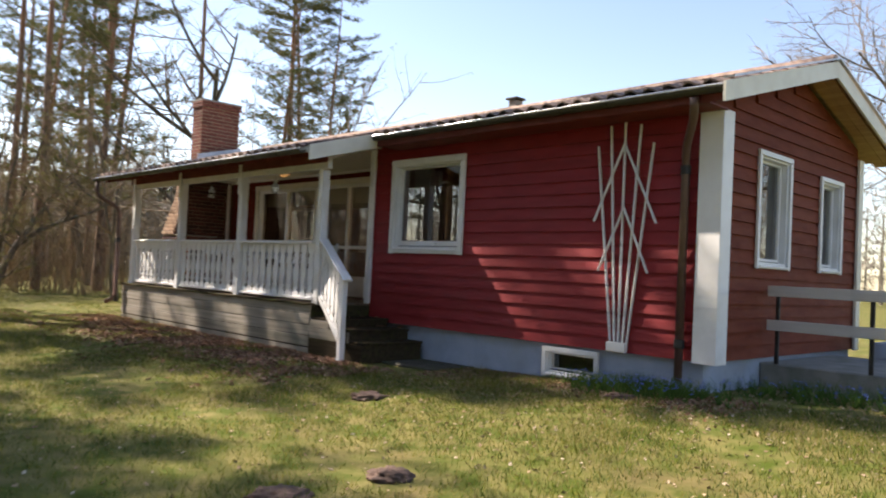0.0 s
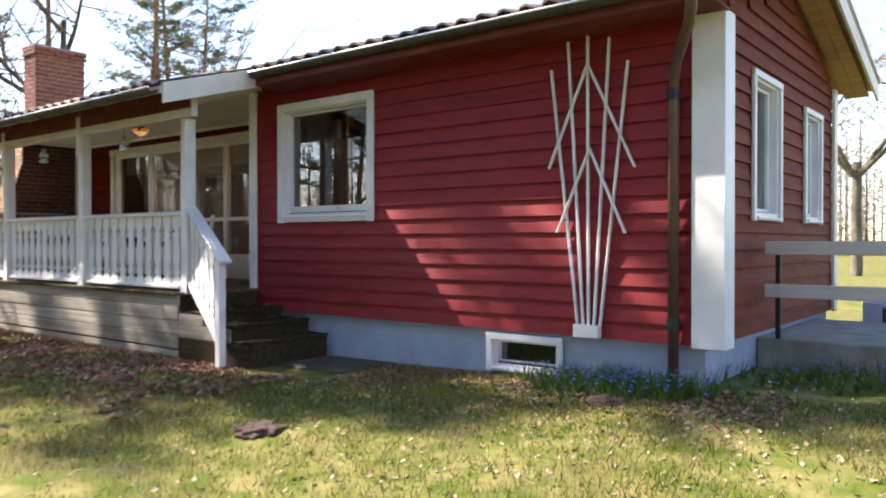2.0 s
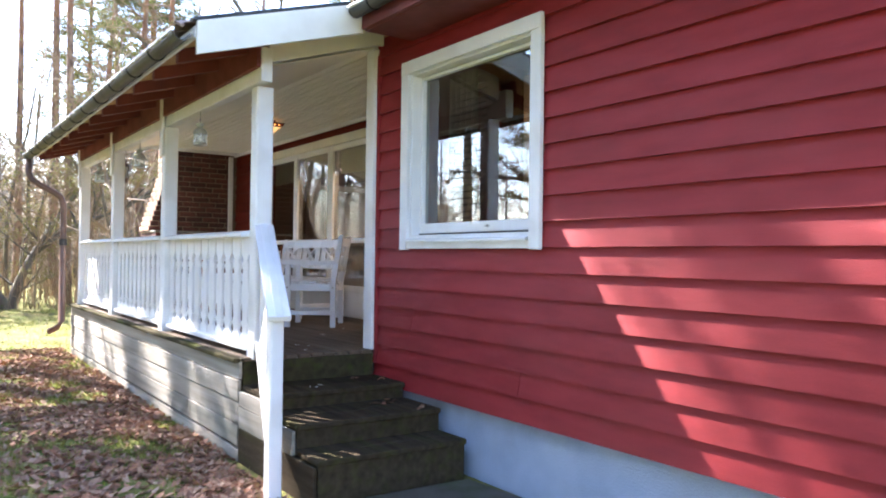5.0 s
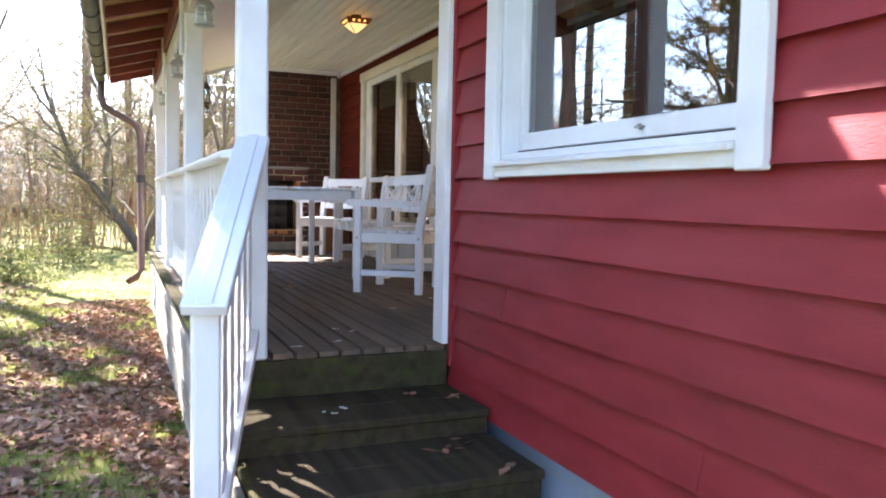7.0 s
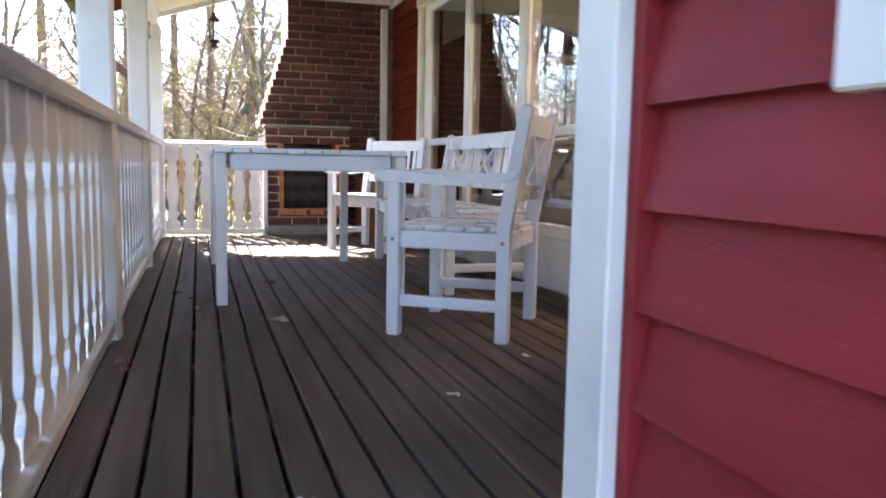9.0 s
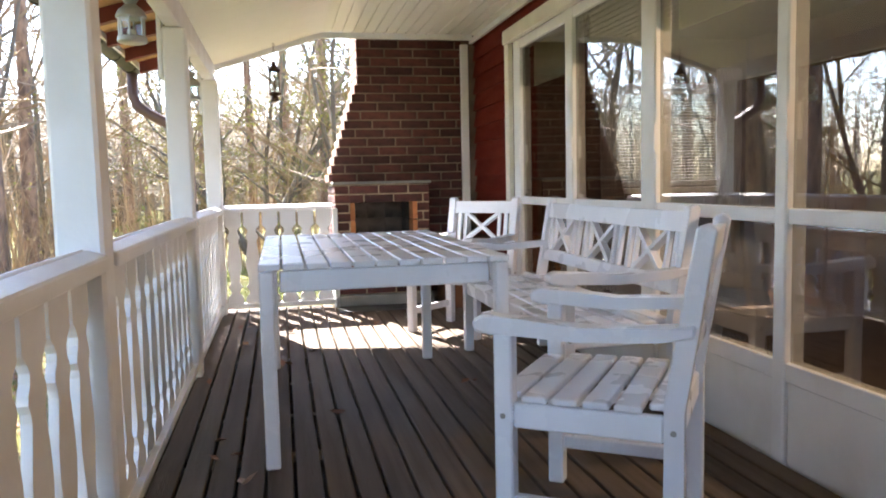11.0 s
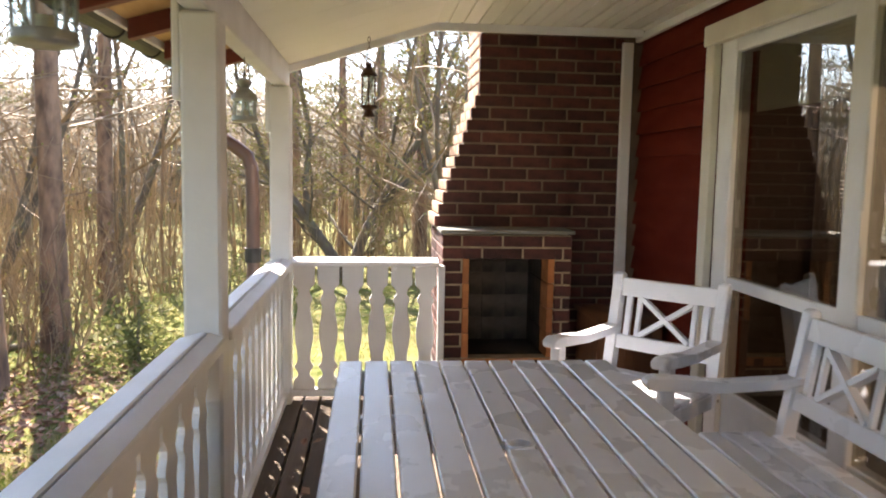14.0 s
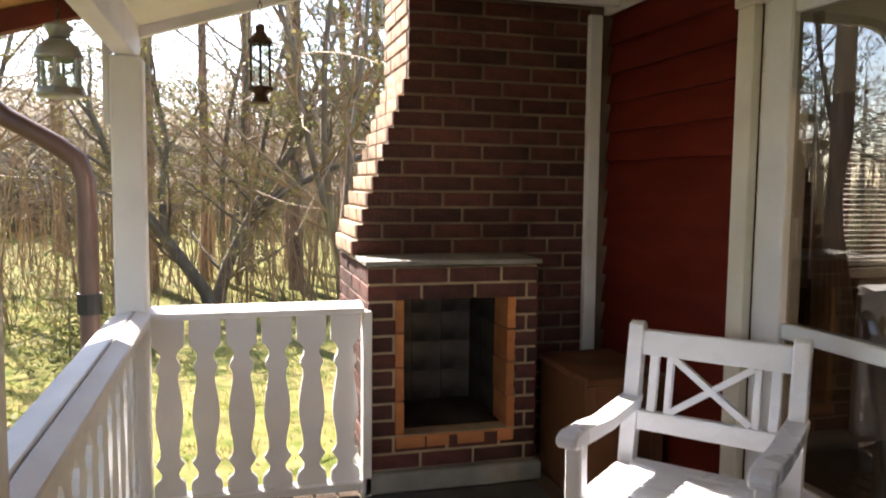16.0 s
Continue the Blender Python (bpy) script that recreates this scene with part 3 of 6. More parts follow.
# porch ceiling: flat tongued boards and the sloping part, one mesh
bm = bmesh.new()
y = Y_REC - 0.032
while y > -0.05:
    box(bm, -11.72, max(y - 0.085, -0.07), 2.978, X_RET - 0.03, y - 0.012, 3.0)
    y -= 0.09
box(bm, -11.72, -0.07, 2.99, X_RET - 0.03, Y_REC, 3.02)
ceil = plain("ceiling", bm, CEILING_PAINT, "white tongued boards of the porch ceiling", "ceiling", kind="structure")
bm = bmesh.new()
x = -11.72
while x < -5.15:
    x1 = min(x + 0.295, -5.15)
    v = [bm.verts.new((xx, yy, zz + d)) for xx in (x, x1) for yy, zz in ((-0.955, 2.70), (-0.07, 2.98)) for d in (0.0, 0.02)]
    for f in ((0, 2, 6, 4), (1, 5, 7, 3), (0, 4, 5, 1), (2, 3, 7, 6), (0, 1, 3, 2), (4, 6, 7, 5)):
        bm.faces.new([v[i] for i in f])
    x += 0.298
v = [bm.verts.new((xx, yy, zz + d)) for xx in (-11.72, -5.15) for yy, zz in ((-0.955, 2.705), (-0.07, 2.985)) for d in (0.0, 0.02)]
for f in ((0, 2, 6, 4), (1, 5, 7, 3), (0, 4, 5, 1), (2, 3, 7, 6), (0, 1, 3, 2), (4, 6, 7, 5)):
    bm.faces.new([v[i] for i in f])
plain("ceiling_slope", bm, CEILING_PAINT, "cream sloping panels of the porch ceiling", "ceiling", kind="structure")
# closing panel over the stairs and cornices
cuboid("porch_beam", house_trim, WHITE, -11.72, -1.02, 2.57, -5.0, -0.94, 2.80, "white beam above the porch posts", 0.005)
cuboid("porch_fascia", house_trim, DARK_RED, -11.74, -1.055, 2.66, -5.0, -1.023, 2.88, "dark red board outside the beam")
bm = bmesh.new()
prism(bm, [(-0.93, 2.72), (-0.07, 2.99), (-0.03, 2.99), (-0.03, roof_top(-0.03) - 0.09), (-0.93, roof_top(-0.93) - 0.09)], 0.03,
      Matrix.Translation((-5.10, 0, 0)) @ Matrix.Rotation(radians(90), 4, "Z"))
part("end_panel", bm, WHITE, house_trim, "grey-white panel closing the porch roof end")
cuboid("cornice", house_trim, WHITE, -11.9, Y_REC - 0.065, 2.935, X_RET - 0.03, Y_REC - 0.033, 2.978)
bm = bmesh.new()
beam(bm, (-11.70, -0.95, 2.685), (-11.70, -0.07, 2.962), 0.04, 0.05)
beam(bm, (-11.70, -0.07, 2.957), (-11.70, 1.2, 2.957), 0.04, 0.045)
part("end_cornice", bm, WHITE, house_trim)
cuboid("corner_trim", house_trim, WHITE, -11.905, 1.140, DECK, -11.865, 1.207, 2.93, "white board between brick and red wall")


# gutters
def gutter(x0, x1, y, z, name, label, parts_every):
    bm = bmesh.new()
    prof = [(math.cos(a) * 0.055, math.sin(a) * 0.055) for a in (math.pi + math.pi * k / 8 for k in range(9))]
    inner = [(p * 0.93, q * 0.93) for p, q in prof[::-1]]
    ring = prof + inner
    a = [bm.verts.new((x0, y + p, z + q)) for p, q in ring]
    b = [bm.verts.new((x1, y + p, z + q)) for p, q in ring]
    for k in range(len(ring)):
        j = (k + 1) % len(ring)
        bm.faces.new((a[k], a[j], b[j], b[k]))
    bm.faces.new(a)
    bm.faces.new(b[::-1])
    g = base(name, label, "gutter")
    part("channel", bm, GUTTER_GREEN, g, smooth=False)
    bm = bmesh.new()
    tube(bm, [(x0, y - 0.056, z + 0.006), (x1, y - 0.056, z + 0.006)], 0.011, 8)
    part("gutter_rim", bm, RIM, g, "pale rolled rim of the gutter")
    x = x0 + 0.25
    while x < x1:
        bm = bmesh.new()
        tube(bm, [(x, y + math.cos(t) * 0.058, z + math.sin(t) * 0.058) for t in (math.pi + math.pi * k / 8 for k in range(9))], 0.006, 4)
        part("gutter_bracket", bm, BLACK_METAL, g)
        x += parts_every
    return g


gutter(PORCH_R + 0.06, ROOF_R - 0.002, -0.51, roof_top(-0.45) - 0.085, "gutter", "dark metal gutter along the main eave", 0.6)
gutter(ROOF_L, PORCH_R - 0.02, -1.625, roof_top(-1.55) - 0.085, "gutter", "dark weathered gutter along the porch eave", 0.6)


def downpipe(points, label, clips):
    p = base("downpipe", label, "downpipe")
    bm = bmesh.new()
    tube(bm, points, 0.042, 12)
    part("pipe", bm, GUTTER_BROWN, p, smooth=True)
    for c in clips:
        bm = bmesh.new()
        tube(bm, [(c[0], c[1], c[2] - 0.045), (c[0], c[1], c[2] + 0.045)], 0.052, 12)
        part("pipe_clip", bm, BLACK_METAL, p)
    return p


downpipe([(0.16, -0.51, 2.98), (0.15, -0.49, 2.90), (0.10, -0.40, 2.80), (-0.07, -0.20, 2.58), (-0.12, -0.115, 2.49), (-0.13, -0.09, 2.38), (-0.13, -0.09, 0.13)],
         "brown metal downpipe at the house corner", [(-0.13, -0.09, 2.36), (-0.13, -0.09, 0.62)])
downpipe([(-12.0, -1.62, 2.68), (-12.0, -1.62, 2.50), (-11.99, -1.59, 2.41), (-11.97, -1.50, 2.345), (-11.94, -1.30, 2.23), (-11.93, -1.225, 2.17), (-11.92, -1.195, 2.09), (-11.91, -1.19, 1.99),
          (-11.91, -1.19, 0.45), (-11.93, -1.24, 0.36), (-12.0, -1.34, 0.3)],
         "brown metal downpipe beside the porch corner", [(-11.91, -1.19, 1.55)])


# ---- windows ----
def window(name, m, u0, u1, z0, z1, label, casing=0.085, sill=True, glass_d=0.075, f=0.05, s=0.045, foot=0.0):
    """A cased window in an opening: casing, frame, sash, sill and panes. m carries the front wall's axes to the wall's own."""
    w = base(name, label, "window", m, kind="structure")
    c = casing
    cuboid("casing_board", w, WHITE, u0 - c, -0.062, z1 - 0.012, u1 + c, -0.03, z1 + c)
    cuboid("casing_board", w, WHITE, u0 - c, -0.060, z0 - c, u0 + 0.012, -0.028, z1 - 0.013)
    cuboid("casing_board", w, WHITE, u1 - 0.012, -0.060, z0 - c, u1 + c, -0.028, z1 - 0.013)
    cuboid("casing_board", w, WHITE, u0 + 0.013, -0.056, z0 - c + 0.008, u1 - 0.013, -0.028, z0 - 0.012)
    if sill:
        bm = bmesh.new()
        prism(bm, [(-0.078, z0 - 0.010), (0.03, z0 + 0.014), (0.03, z0 - 0.010), (-0.078, z0 - 0.026)], u1 - u0 - 0.03, Matrix.Translation(((u0 + u1) / 2, 0, 0)) @ Matrix.Rotation(radians(90), 4, "Z"))
        part("window_sill", bm, WHITE, w)
    cuboid("window_frame", w, WHITE, u0 + 0.001, -0.027, z0 + 0.001, u0 + f, 0.12, z1 - 0.001)
    cuboid("window_frame", w, WHITE, u1 - f, -0.027, z0 + 0.001, u1 - 0.001, 0.12, z1 - 0.001)
    cuboid("window_frame", w, WHITE, u0 + f, -0.026, z1 - f, u1 - f, 0.119, z1 - 0.001)
    cuboid("window_frame", w, WHITE, u0 + f, -0.026, z0 - 0.012, u1 - f, 0.119, z0 + f)
    cuboid("sash", w, WHITE, u0 + f + 0.004, 0.045, z0 + f + 0.006, u0 + f + s, 0.095, z1 - f - 0.004)
    cuboid("sash", w, WHITE, u1 - f - s, 0.045, z0 + f + 0.006, u1 - f - 0.004, 0.095, z1 - f - 0.004)
    cuboid("sash", w, WHITE, u0 + f + s, 0.046, z1 - f - s, u1 - f - s, 0.094, z1 - f - 0.004)
    low = cuboid("sash", w, WHITE, u0 + f + s, 0.046, z0 + f + 0.0135, u1 - f - s, 0.094, z0 + f + s + 0.4 * s + foot)
    # Black strip stands in for the shadow in the gap below the sash.
    cuboid("shaded_gap_strip", w, BLACK_METAL, u0 + f + 0.004, 0.040, z0 + f + 0.001, u1 - f - 0.004, 0.060, z0 + f + 0.013, "black strip drawing the shaded gap under the sash", 0.0)
    bm = bmesh.new()
    box(bm, u0 + f + s - 0.006, glass_d, z0 + f + s + foot, u1 - f - s + 0.006, glass_d + 0.004, z1 - f - s + 0.006)
    g = part("pane", bm, GLASS, w)
    g.visible_shadow = False
    bm = bmesh.new()
    box(bm, (u0 + u1) / 2 + 0.13, 0.034, z0 + f + 0.045, (u0 + u1) / 2 + 0.17, 0.045, z0 + f + 0.052)
    box(bm, (u0 + u1) / 2 + 0.145, 0.034, z0 + f + 0.04, (u0 + u1) / 2 + 0.155, 0.045, z0 + f + 0.058)
    part("window_catch", bm, SCREW, low)
    return w


SIDE = Matrix.Translation((X_END, 0, 0)) @ Matrix.Rotation(radians(90), 4, "Z")
window("window_1", Matrix(), *WIN_F, "white wooden window in the red front wall", 0.078, f=0.026, s=0.026, foot=0.045)
window("window_2", SIDE, *G1, "white wooden window in the gable", 0.045, f=0.032, s=0.032)
window("window_3", SIDE, *G2, "small white wooden window in the gable", 0.045, f=0.032, s=0.032)
window("window_5", Matrix.Translation((X_LEFT, Y_BACK, 0)) @ Matrix.Rotation(radians(-90), 4, "Z"), *FAR, "white wooden window in the far gable", 0.06)
window("window_4", Matrix.Translation((0, 0.035, 0)), *CELLAR, "white cellar window in the blue-grey foundation", 0.045, f=0.02, s=0.022)
bm = bmesh.new()
box(bm, CELLAR[0] - 0.3, 0.5, -0.3, CELLAR[1] + 0.3, 0.52, 0.5)
plain("cellar_wall", bm, DARK_PANEL, "dark cellar wall behind the small window", "wall", kind="structure")

# slatted blind and curtain behind the front window
b = base("venetian_blind", "brown slatted blind hanging in the front window", "blind")
for k in range(22):
    bm = bmesh.new()
    box(bm, -0.20, -0.011, -0.0008, 0.20, 0.011, 0.0008, pose(-4.30, 0.19, 2.62 - k * 0.045, 35))
    part("slat", bm, DARK_PANEL, b)


def curtain(x0, x1, y, z0, z1, label, folds=7, depth=0.035, pinch=0.0):
    bm = bmesh.new()
    n, rows = folds * 6, 8
    grid = []
    for j in range(rows + 1):
        v = j / rows
        z = z1 + (z0 - z1) * v
        squeeze = 1 - pinch * math.sin(math.pi * min(v * 1.25, 1)) ** 2
        grid.append([bm.verts.new((x0 + (x1 - x0) * squeeze * i / n, y + depth * math.sin(2 * math.pi * folds * i / n + 0.4 * math.sin(3 * v)), z)) for i in range(n + 1)])
    for r0, r1 in zip(grid, grid[1:]):
        for i in range(n):
            bm.faces.new((r0[i], r0[i + 1], r1[i + 1], r1[i]))
    bmesh.ops.solidify(bm, geom=bm.faces[:], thickness=0.003)
    return plain("curtain", bm, CURTAIN, label, "curtain", smooth=True)


curtain(-4.68, -4.35, 0.30, 1.45, 2.72, "beige curtain hanging beside the front window", 5)
curtain(-3.75, -3.38, 0.30, 1.45, 2.72, "beige curtain gathered beside the front window", 6, pinch=0.4)

# window band of the porch
band = base("window_band", "row of tall white framed porch windows with transoms", "window", kind="structure")
YB = Y_REC
bx0, bx1 = BAND[0], BAND[1]
cuboid("casing_board", band, CREAM, bx0 - 0.09, YB - 0.075, 2.74, bx1 + 0.02, YB - 0.028, 2.84)
cuboid("casing_board", band, CREAM, bx0 - 0.08, YB - 0.065, DECK + 0.005, bx0 + 0.015, YB - 0.026, 2.738)
columns = ((-10.56, -9.68), (-9.54, -8.67), (-8.50, -7.63), (-7.54, -6.64), (-6.52, -5.66))
posts = [(bx0 + 0.001, columns[0][0])] + [(a[1], b2[0]) for a, b2 in zip(columns, columns[1:])] + [(columns[-1][1], bx1 - 0.001)]
for p0, p1 in posts:
    cuboid("mullion", band, WHITE, p0 + 0.012, YB - 0.025, 0.66, p1 - 0.012, YB + 0.06, 2.748, bevel=0.006)
for p0, p1 in columns:
    cuboid("head_rail", band, WHITE, p0 - 0.010, YB - 0.02, 2.68, p1 + 0.010, YB + 0.05, 2.747)
    cuboid("transom_bar", band, WHITE, p0 - 0.010, YB - 0.018, 1.555, p1 + 0.010, YB + 0.04, 1.61)
    cuboid("bottom_rail", band, WHITE, p0 - 0.010, YB - 0.019, 0.99, p1 + 0.010, YB + 0.05, 1.06)
    cuboid("lower_panel", band, WHITE, p0 - 0.010, YB - 0.008, 0.645, p1 + 0.010, YB + 0.05, 0.989, "white boarded panel")
    for z0, z1 in ((1.06, 1.555), (1.61, 2.68)):
        bm = bmesh.new()
        box(bm, p0 - 0.004, YB - 0.003, z0 - 0.004, p1 + 0.004, YB + 0.001, z1 + 0.004)
        part("pane", bm, GLASS, band).visible_shadow = False
    bm = bmesh.new()
    box(bm, p0 - 0.02, YB - 0.034, 1.85, p0 - 0.002, YB - 0.026, 1.98)
    part("hinge", bm, WHITE, band)
for p0, p1 in columns[:4]:
    blind = base("roller_blind", "ivory roller blind rolled nearly up in the porch window", "blind", group="roller blinds")
    cuboid("blind_cloth", blind, BLIND, p0 + 0.02, YB + 0.075, 2.40, p1 - 0.02, YB + 0.079, 2.68)
    bm = bmesh.new()
    tube(bm, [(p0, YB + 0.105, 2.705), (p1, YB + 0.105, 2.705)], 0.025, 8)
    part("blind_roll", bm, BLIND, blind)
curtain(-6.9, -6.6, YB + 0.24, 0.7, 2.7, "long beige curtain behind the porch window", 6, pinch=0.35)
for yc, w, lb in ((2.38, 0.26, "pale curtain tied back beside the far gable window"), (3.78, -0.26, "pale curtain beside the far gable window")):
    c = curtain(0, w, 0, 1.0, 2.72, lb, 6, 0.03, 0.5)
    c.matrix_basis = Matrix.Translation((X_LEFT + 0.30, yc, 0)) @ Matrix.Rotation(radians(90), 4, "Z")
b = base("venetian_blind", "fine white slatted blind lowered in the far gable window", "blind")
for k in range(30):
    bm = bmesh.new()
    box(bm, -0.011, 2.50, -0.0007, 0.011, 3.68, 0.0007, pose(X_LEFT + 0.22, 0, 2.50 - k * 0.028, 0, 12))
    part("slat", bm, GREY_WHITE, b)


# ---- deck, skirt and stairs ----
deck = base("deck", "weathered brown porch deck of grooved boards", "deck", kind="structure")
GAP_Y = 0.1005
y, rng = -1.045, random.Random(4)
while y < Y_REC - 0.05:
    bm = bmesh.new()
    box(bm, -11.78, y, DECK - 0.028, -5.17 + rng.uniform(0, 0.012), min(y + 0.088, Y_REC - 0.035), DECK + rng.uniform(-0.0015, 0.001))
    part("deck_board", bm, DECK_WOOD, deck, bevel=0.004)
    y += GAP_Y
bm = bmesh.new()
for x in range(11):
    box(bm, -11.7 + x * 0.59, -1.03, 0.50, -11.65 + x * 0.59, Y_REC - 0.04, 0.665)
part("joist", bm, GREY_WOOD, deck)
bm = bmesh.new()
box(bm, -11.7, -0.95, -0.1, -5.3, Y_REC - 0.04, 0.06)
part("underside_soil", bm, MORTAR, deck, "dark soil beneath the deck")
skirt = base("deck_skirt", "grey weathered boards closing the porch base", "skirting", kind="structure")
zs = (-0.06, 0.105, 0.255, 0.405, 0.555)
for k, z in enumerate(zs):
    bm = bmesh.new()
    off = 0.006 * (k % 2)
    box(bm, -11.80, -1.085 - off, z, -5.16, -1.06 - off, z + 0.142)
    part("skirt_board", bm, GREY_WOOD, skirt, bevel=0.004)
    bm = bmesh.new()
    box(bm, -11.80, -1.058, z, -11.775, 0.0, z + 0.142)
    part("skirt_board", bm, GREY_WOOD, skirt, bevel=0.004)
bm = bmesh.new()
box(bm, -11.77, -1.055, -0.1, -5.2, -1.045, 0.665)
part("backing_board", bm, STEP_WOOD, skirt)

bm = bmesh.new()
box(bm, -11.80, -1.125, 0.668, -5.16, -1.048, 0.698)
part("ledge_board", bm, MOSSY_EDGE, skirt, "green mossy ledge board under the railing", bevel=0.006)

steps = base("stairs", "dark mossy wooden steps up to the porch", "stairs", kind="structure")
for x1, z, x0 in ((-4.70, 0.515, -5.16), (-4.25, 0.41, -4.74), (-3.96, 0.265, -4.29)):
    for k in range(2):
        xa = x0 + (x1 - x0) * k / 2
        bm = bmesh.new()
        box(bm, xa + 0.003, -1.06, z - 0.035, xa + (x1 - x0) / 2 - 0.003, -0.038, z)
        part("tread", bm, STEP_WOOD, steps, bevel=0.006)
    bm = bmesh.new()
    box(bm, x1 - 0.05, -1.05, z - (0.35 if z < 0.3 else 0.19), x1 - 0.025, -0.04, z - 0.037)
    part("riser", bm, STEP_WOOD, steps, bevel=0.003)
bm = bmesh.new()
box(bm, -5.19, -1.05, 0.5, -5.165, -0.04, DECK - 0.03)
part("riser", bm, MOSSY_EDGE, steps, "green mossy riser under the deck edge")
for k, (xa, xb, z0, z1) in enumerate(((-5.155, -3.975, -0.08, 0.228), (-5.155, -4.265, 0.232, 0.373), (-5.155, -4.715, 0.377, 0.478))):
    bm = bmesh.new()
    box(bm, xa, -1.085, z0, xb, -1.062, z1)
    part("stringer_board", bm, STEP_WOOD if k == 0 else GREY_WOOD, steps, bevel=0.003)
bm = bmesh.new()
box(bm, -5.15, -1.055, -0.1, -4.32, -0.04, 0.225)
box(bm, -5.15, -1.055, 0.225, -4.78, -0.04, 0.37)
part("carriage", bm, STEP_WOOD, steps)
bm = bmesh.new()
box(bm, -3.92, -0.75, -0.08, -3.05, -0.02, 0.03)
for v in bm.verts:
    v.co.x += random.uniform(-0.05, 0.05)
    v.co.y += random.uniform(-0.04, 0.04)
plain("paving_slab", bm, MOSSY_SLAB, "dark worn concrete slab at the foot of the steps", "slab", bevel=0.01)


# ---- railings ----
def slot_width(z):
    """Width of the sawn slot between two boards, by height above the lower rail."""
    knots = ((0.0, 0.018), (0.056, 0.019), (0.066, 0.048), (0.080, 0.072), (0.095, 0.082), (0.112, 0.070), (0.127, 0.045), (0.137, 0.022), (0.150, 0.052), (0.185, 0.074), (0.233, 0.063),
             (0.286, 0.044), (0.329, 0.035), (0.371, 0.037), (0.424, 0.050), (0.477, 0.068), (0.509, 0.074), (0.535, 0.058), (0.549, 0.026), (0.560, 0.054), (0.578, 0.076), (0.597, 0.083),
             (0.613, 0.072), (0.626, 0.048), (0.638, 0.021), (0.70, 0.020), (0.76, 0.018))
    for (a, p), (b, q) in zip(knots, knots[1:]):
        if a <= z <= b:
            return p + (q - p) * (z - a) / (b - a)
    return knots[-1][1]


def baluster_mesh(pitch, height=0.76):
    zs = [k * height / 38 for k in range(39)]
    k = pitch / 0.142
    right = [(pitch / 2 - slot_width(z * 0.76 / height) * k / 2, z) for z in zs]
    outline = right + [(-x, z) for x, z in right[::-1]]
    bm = bmesh.new()
    prism(bm, outline, 0.022)
    return finish(bm, "baluster", WHITE)


def rail_panel(a, b, count, label):
    """A length of railing between two posts: cap, rails and sawn balusters."""
    a, b = Vector(a), Vector(b)
    length, ang = (b - a).length, math.atan2(b.y - a.y, b.x - a.x)
    r = base("railing", label, "railing", Matrix.Translation(a) @ Matrix.Rotation(ang, 4, "Z"), group="porch railings")
    bm = bmesh.new()
    prism(bm, [(-0.078, 1.527), (-0.078, 1.553), (0.012, 1.577), (0.012, 1.527)], length, Matrix.Translation((length / 2, 0, 0)) @ Matrix.Rotation(radians(90), 4, "Z"))
    part("cap_rail", bm, WHITE, r, "white sloped cap rail", bevel=0.005)
    bm = bmesh.new()
    prism(bm, [(0.016, 1.527), (0.016, 1.574), (0.072, 1.556), (0.072, 1.515)], length, Matrix.Translation((length / 2, 0, 0)) @ Matrix.Rotation(radians(90), 4, "Z"))
    part("cap_rail", bm, WHITE, r, "white sloped cap rail", bevel=0.005)
    cuboid("bottom_rail", r, WHITE, 0, -0.035, 0.735, length, 0.045, 0.772)
    mesh = baluster_mesh(length / count)
    for k in range(count):
        ob = new("baluster", mesh)
        ob.parent = r
        ob.matrix_basis = Matrix.Translation(((k + 0.5) * length / count, 0.006, 0.770))
    return r


YR = -0.975
POSTS = ((-11.64, -11.52), (-9.58, -9.46), (-7.42, -7.30), (-5.26, -5.14))
for k in range(3):
    rail_panel((POSTS[k][1], YR, 0), (POSTS[k + 1][0], YR, 0), 11, "white railing of sawn balusters along the porch front")
rail_panel((-11.60, -0.92, 0), (-11.60, -0.045, 0), 6, "white railing of sawn balusters at the porch end")
for k, (x0, x1) in enumerate(POSTS):
    p = base("porch_post", "square white wooden porch post under the beam", "post", group="porch posts")
    dy = 0.045 if k == 3 else 0.0
    cuboid("shaft", p, WHITE, x0, YR - 0.06 + dy, DECK - 0.02, x1, YR + 0.06 + dy, 2.568, bevel=0.01)
    if k < 3:
        cuboid("outer_strip", p, WHITE, x0 + 0.01, YR - 0.085, 2.3, x1 - 0.01, YR - 0.061, 2.86)
    cuboid("foot_trim", p, WHITE, x0 - 0.004, YR - 0.066 + dy, DECK - 0.015, x1 + 0.004, YR - 0.0605 + dy, 0.80)
cuboid("end_post", base("porch_post", "slim white post against the brick fireplace", "post"), WHITE, -11.635, -0.044, DECK, -11.565, -0.005, 1.53)

s = base("stair_railing", "white sloping stair railing with sawn balusters", "railing")
cuboid("newel_post", s, WHITE, -4.28, -1.25, -0.05, -4.20, -1.17, 1.06, bevel=0.008)
A, B = Vector((-5.15, -0.93, 1.60)), Vector((-4.14, -1.225, 1.045))
bm = bmesh.new()
beam(bm, A, B, 0.13, 0.035)
beam(bm, A + Vector((0, 0, 0.019)), B + Vector((0, 0, 0.019)), 0.05, 0.012)
part("handrail", bm, WHITE, s, "white sloped handrail", bevel=0.004)
bm = bmesh.new()
beam(bm, (-5.14, -0.94, 0.80), (-4.22, -1.22, 0.24), 0.07, 0.045)
part("lower_rail", bm, WHITE, s)
mesh = baluster_mesh(0.155, 0.74)
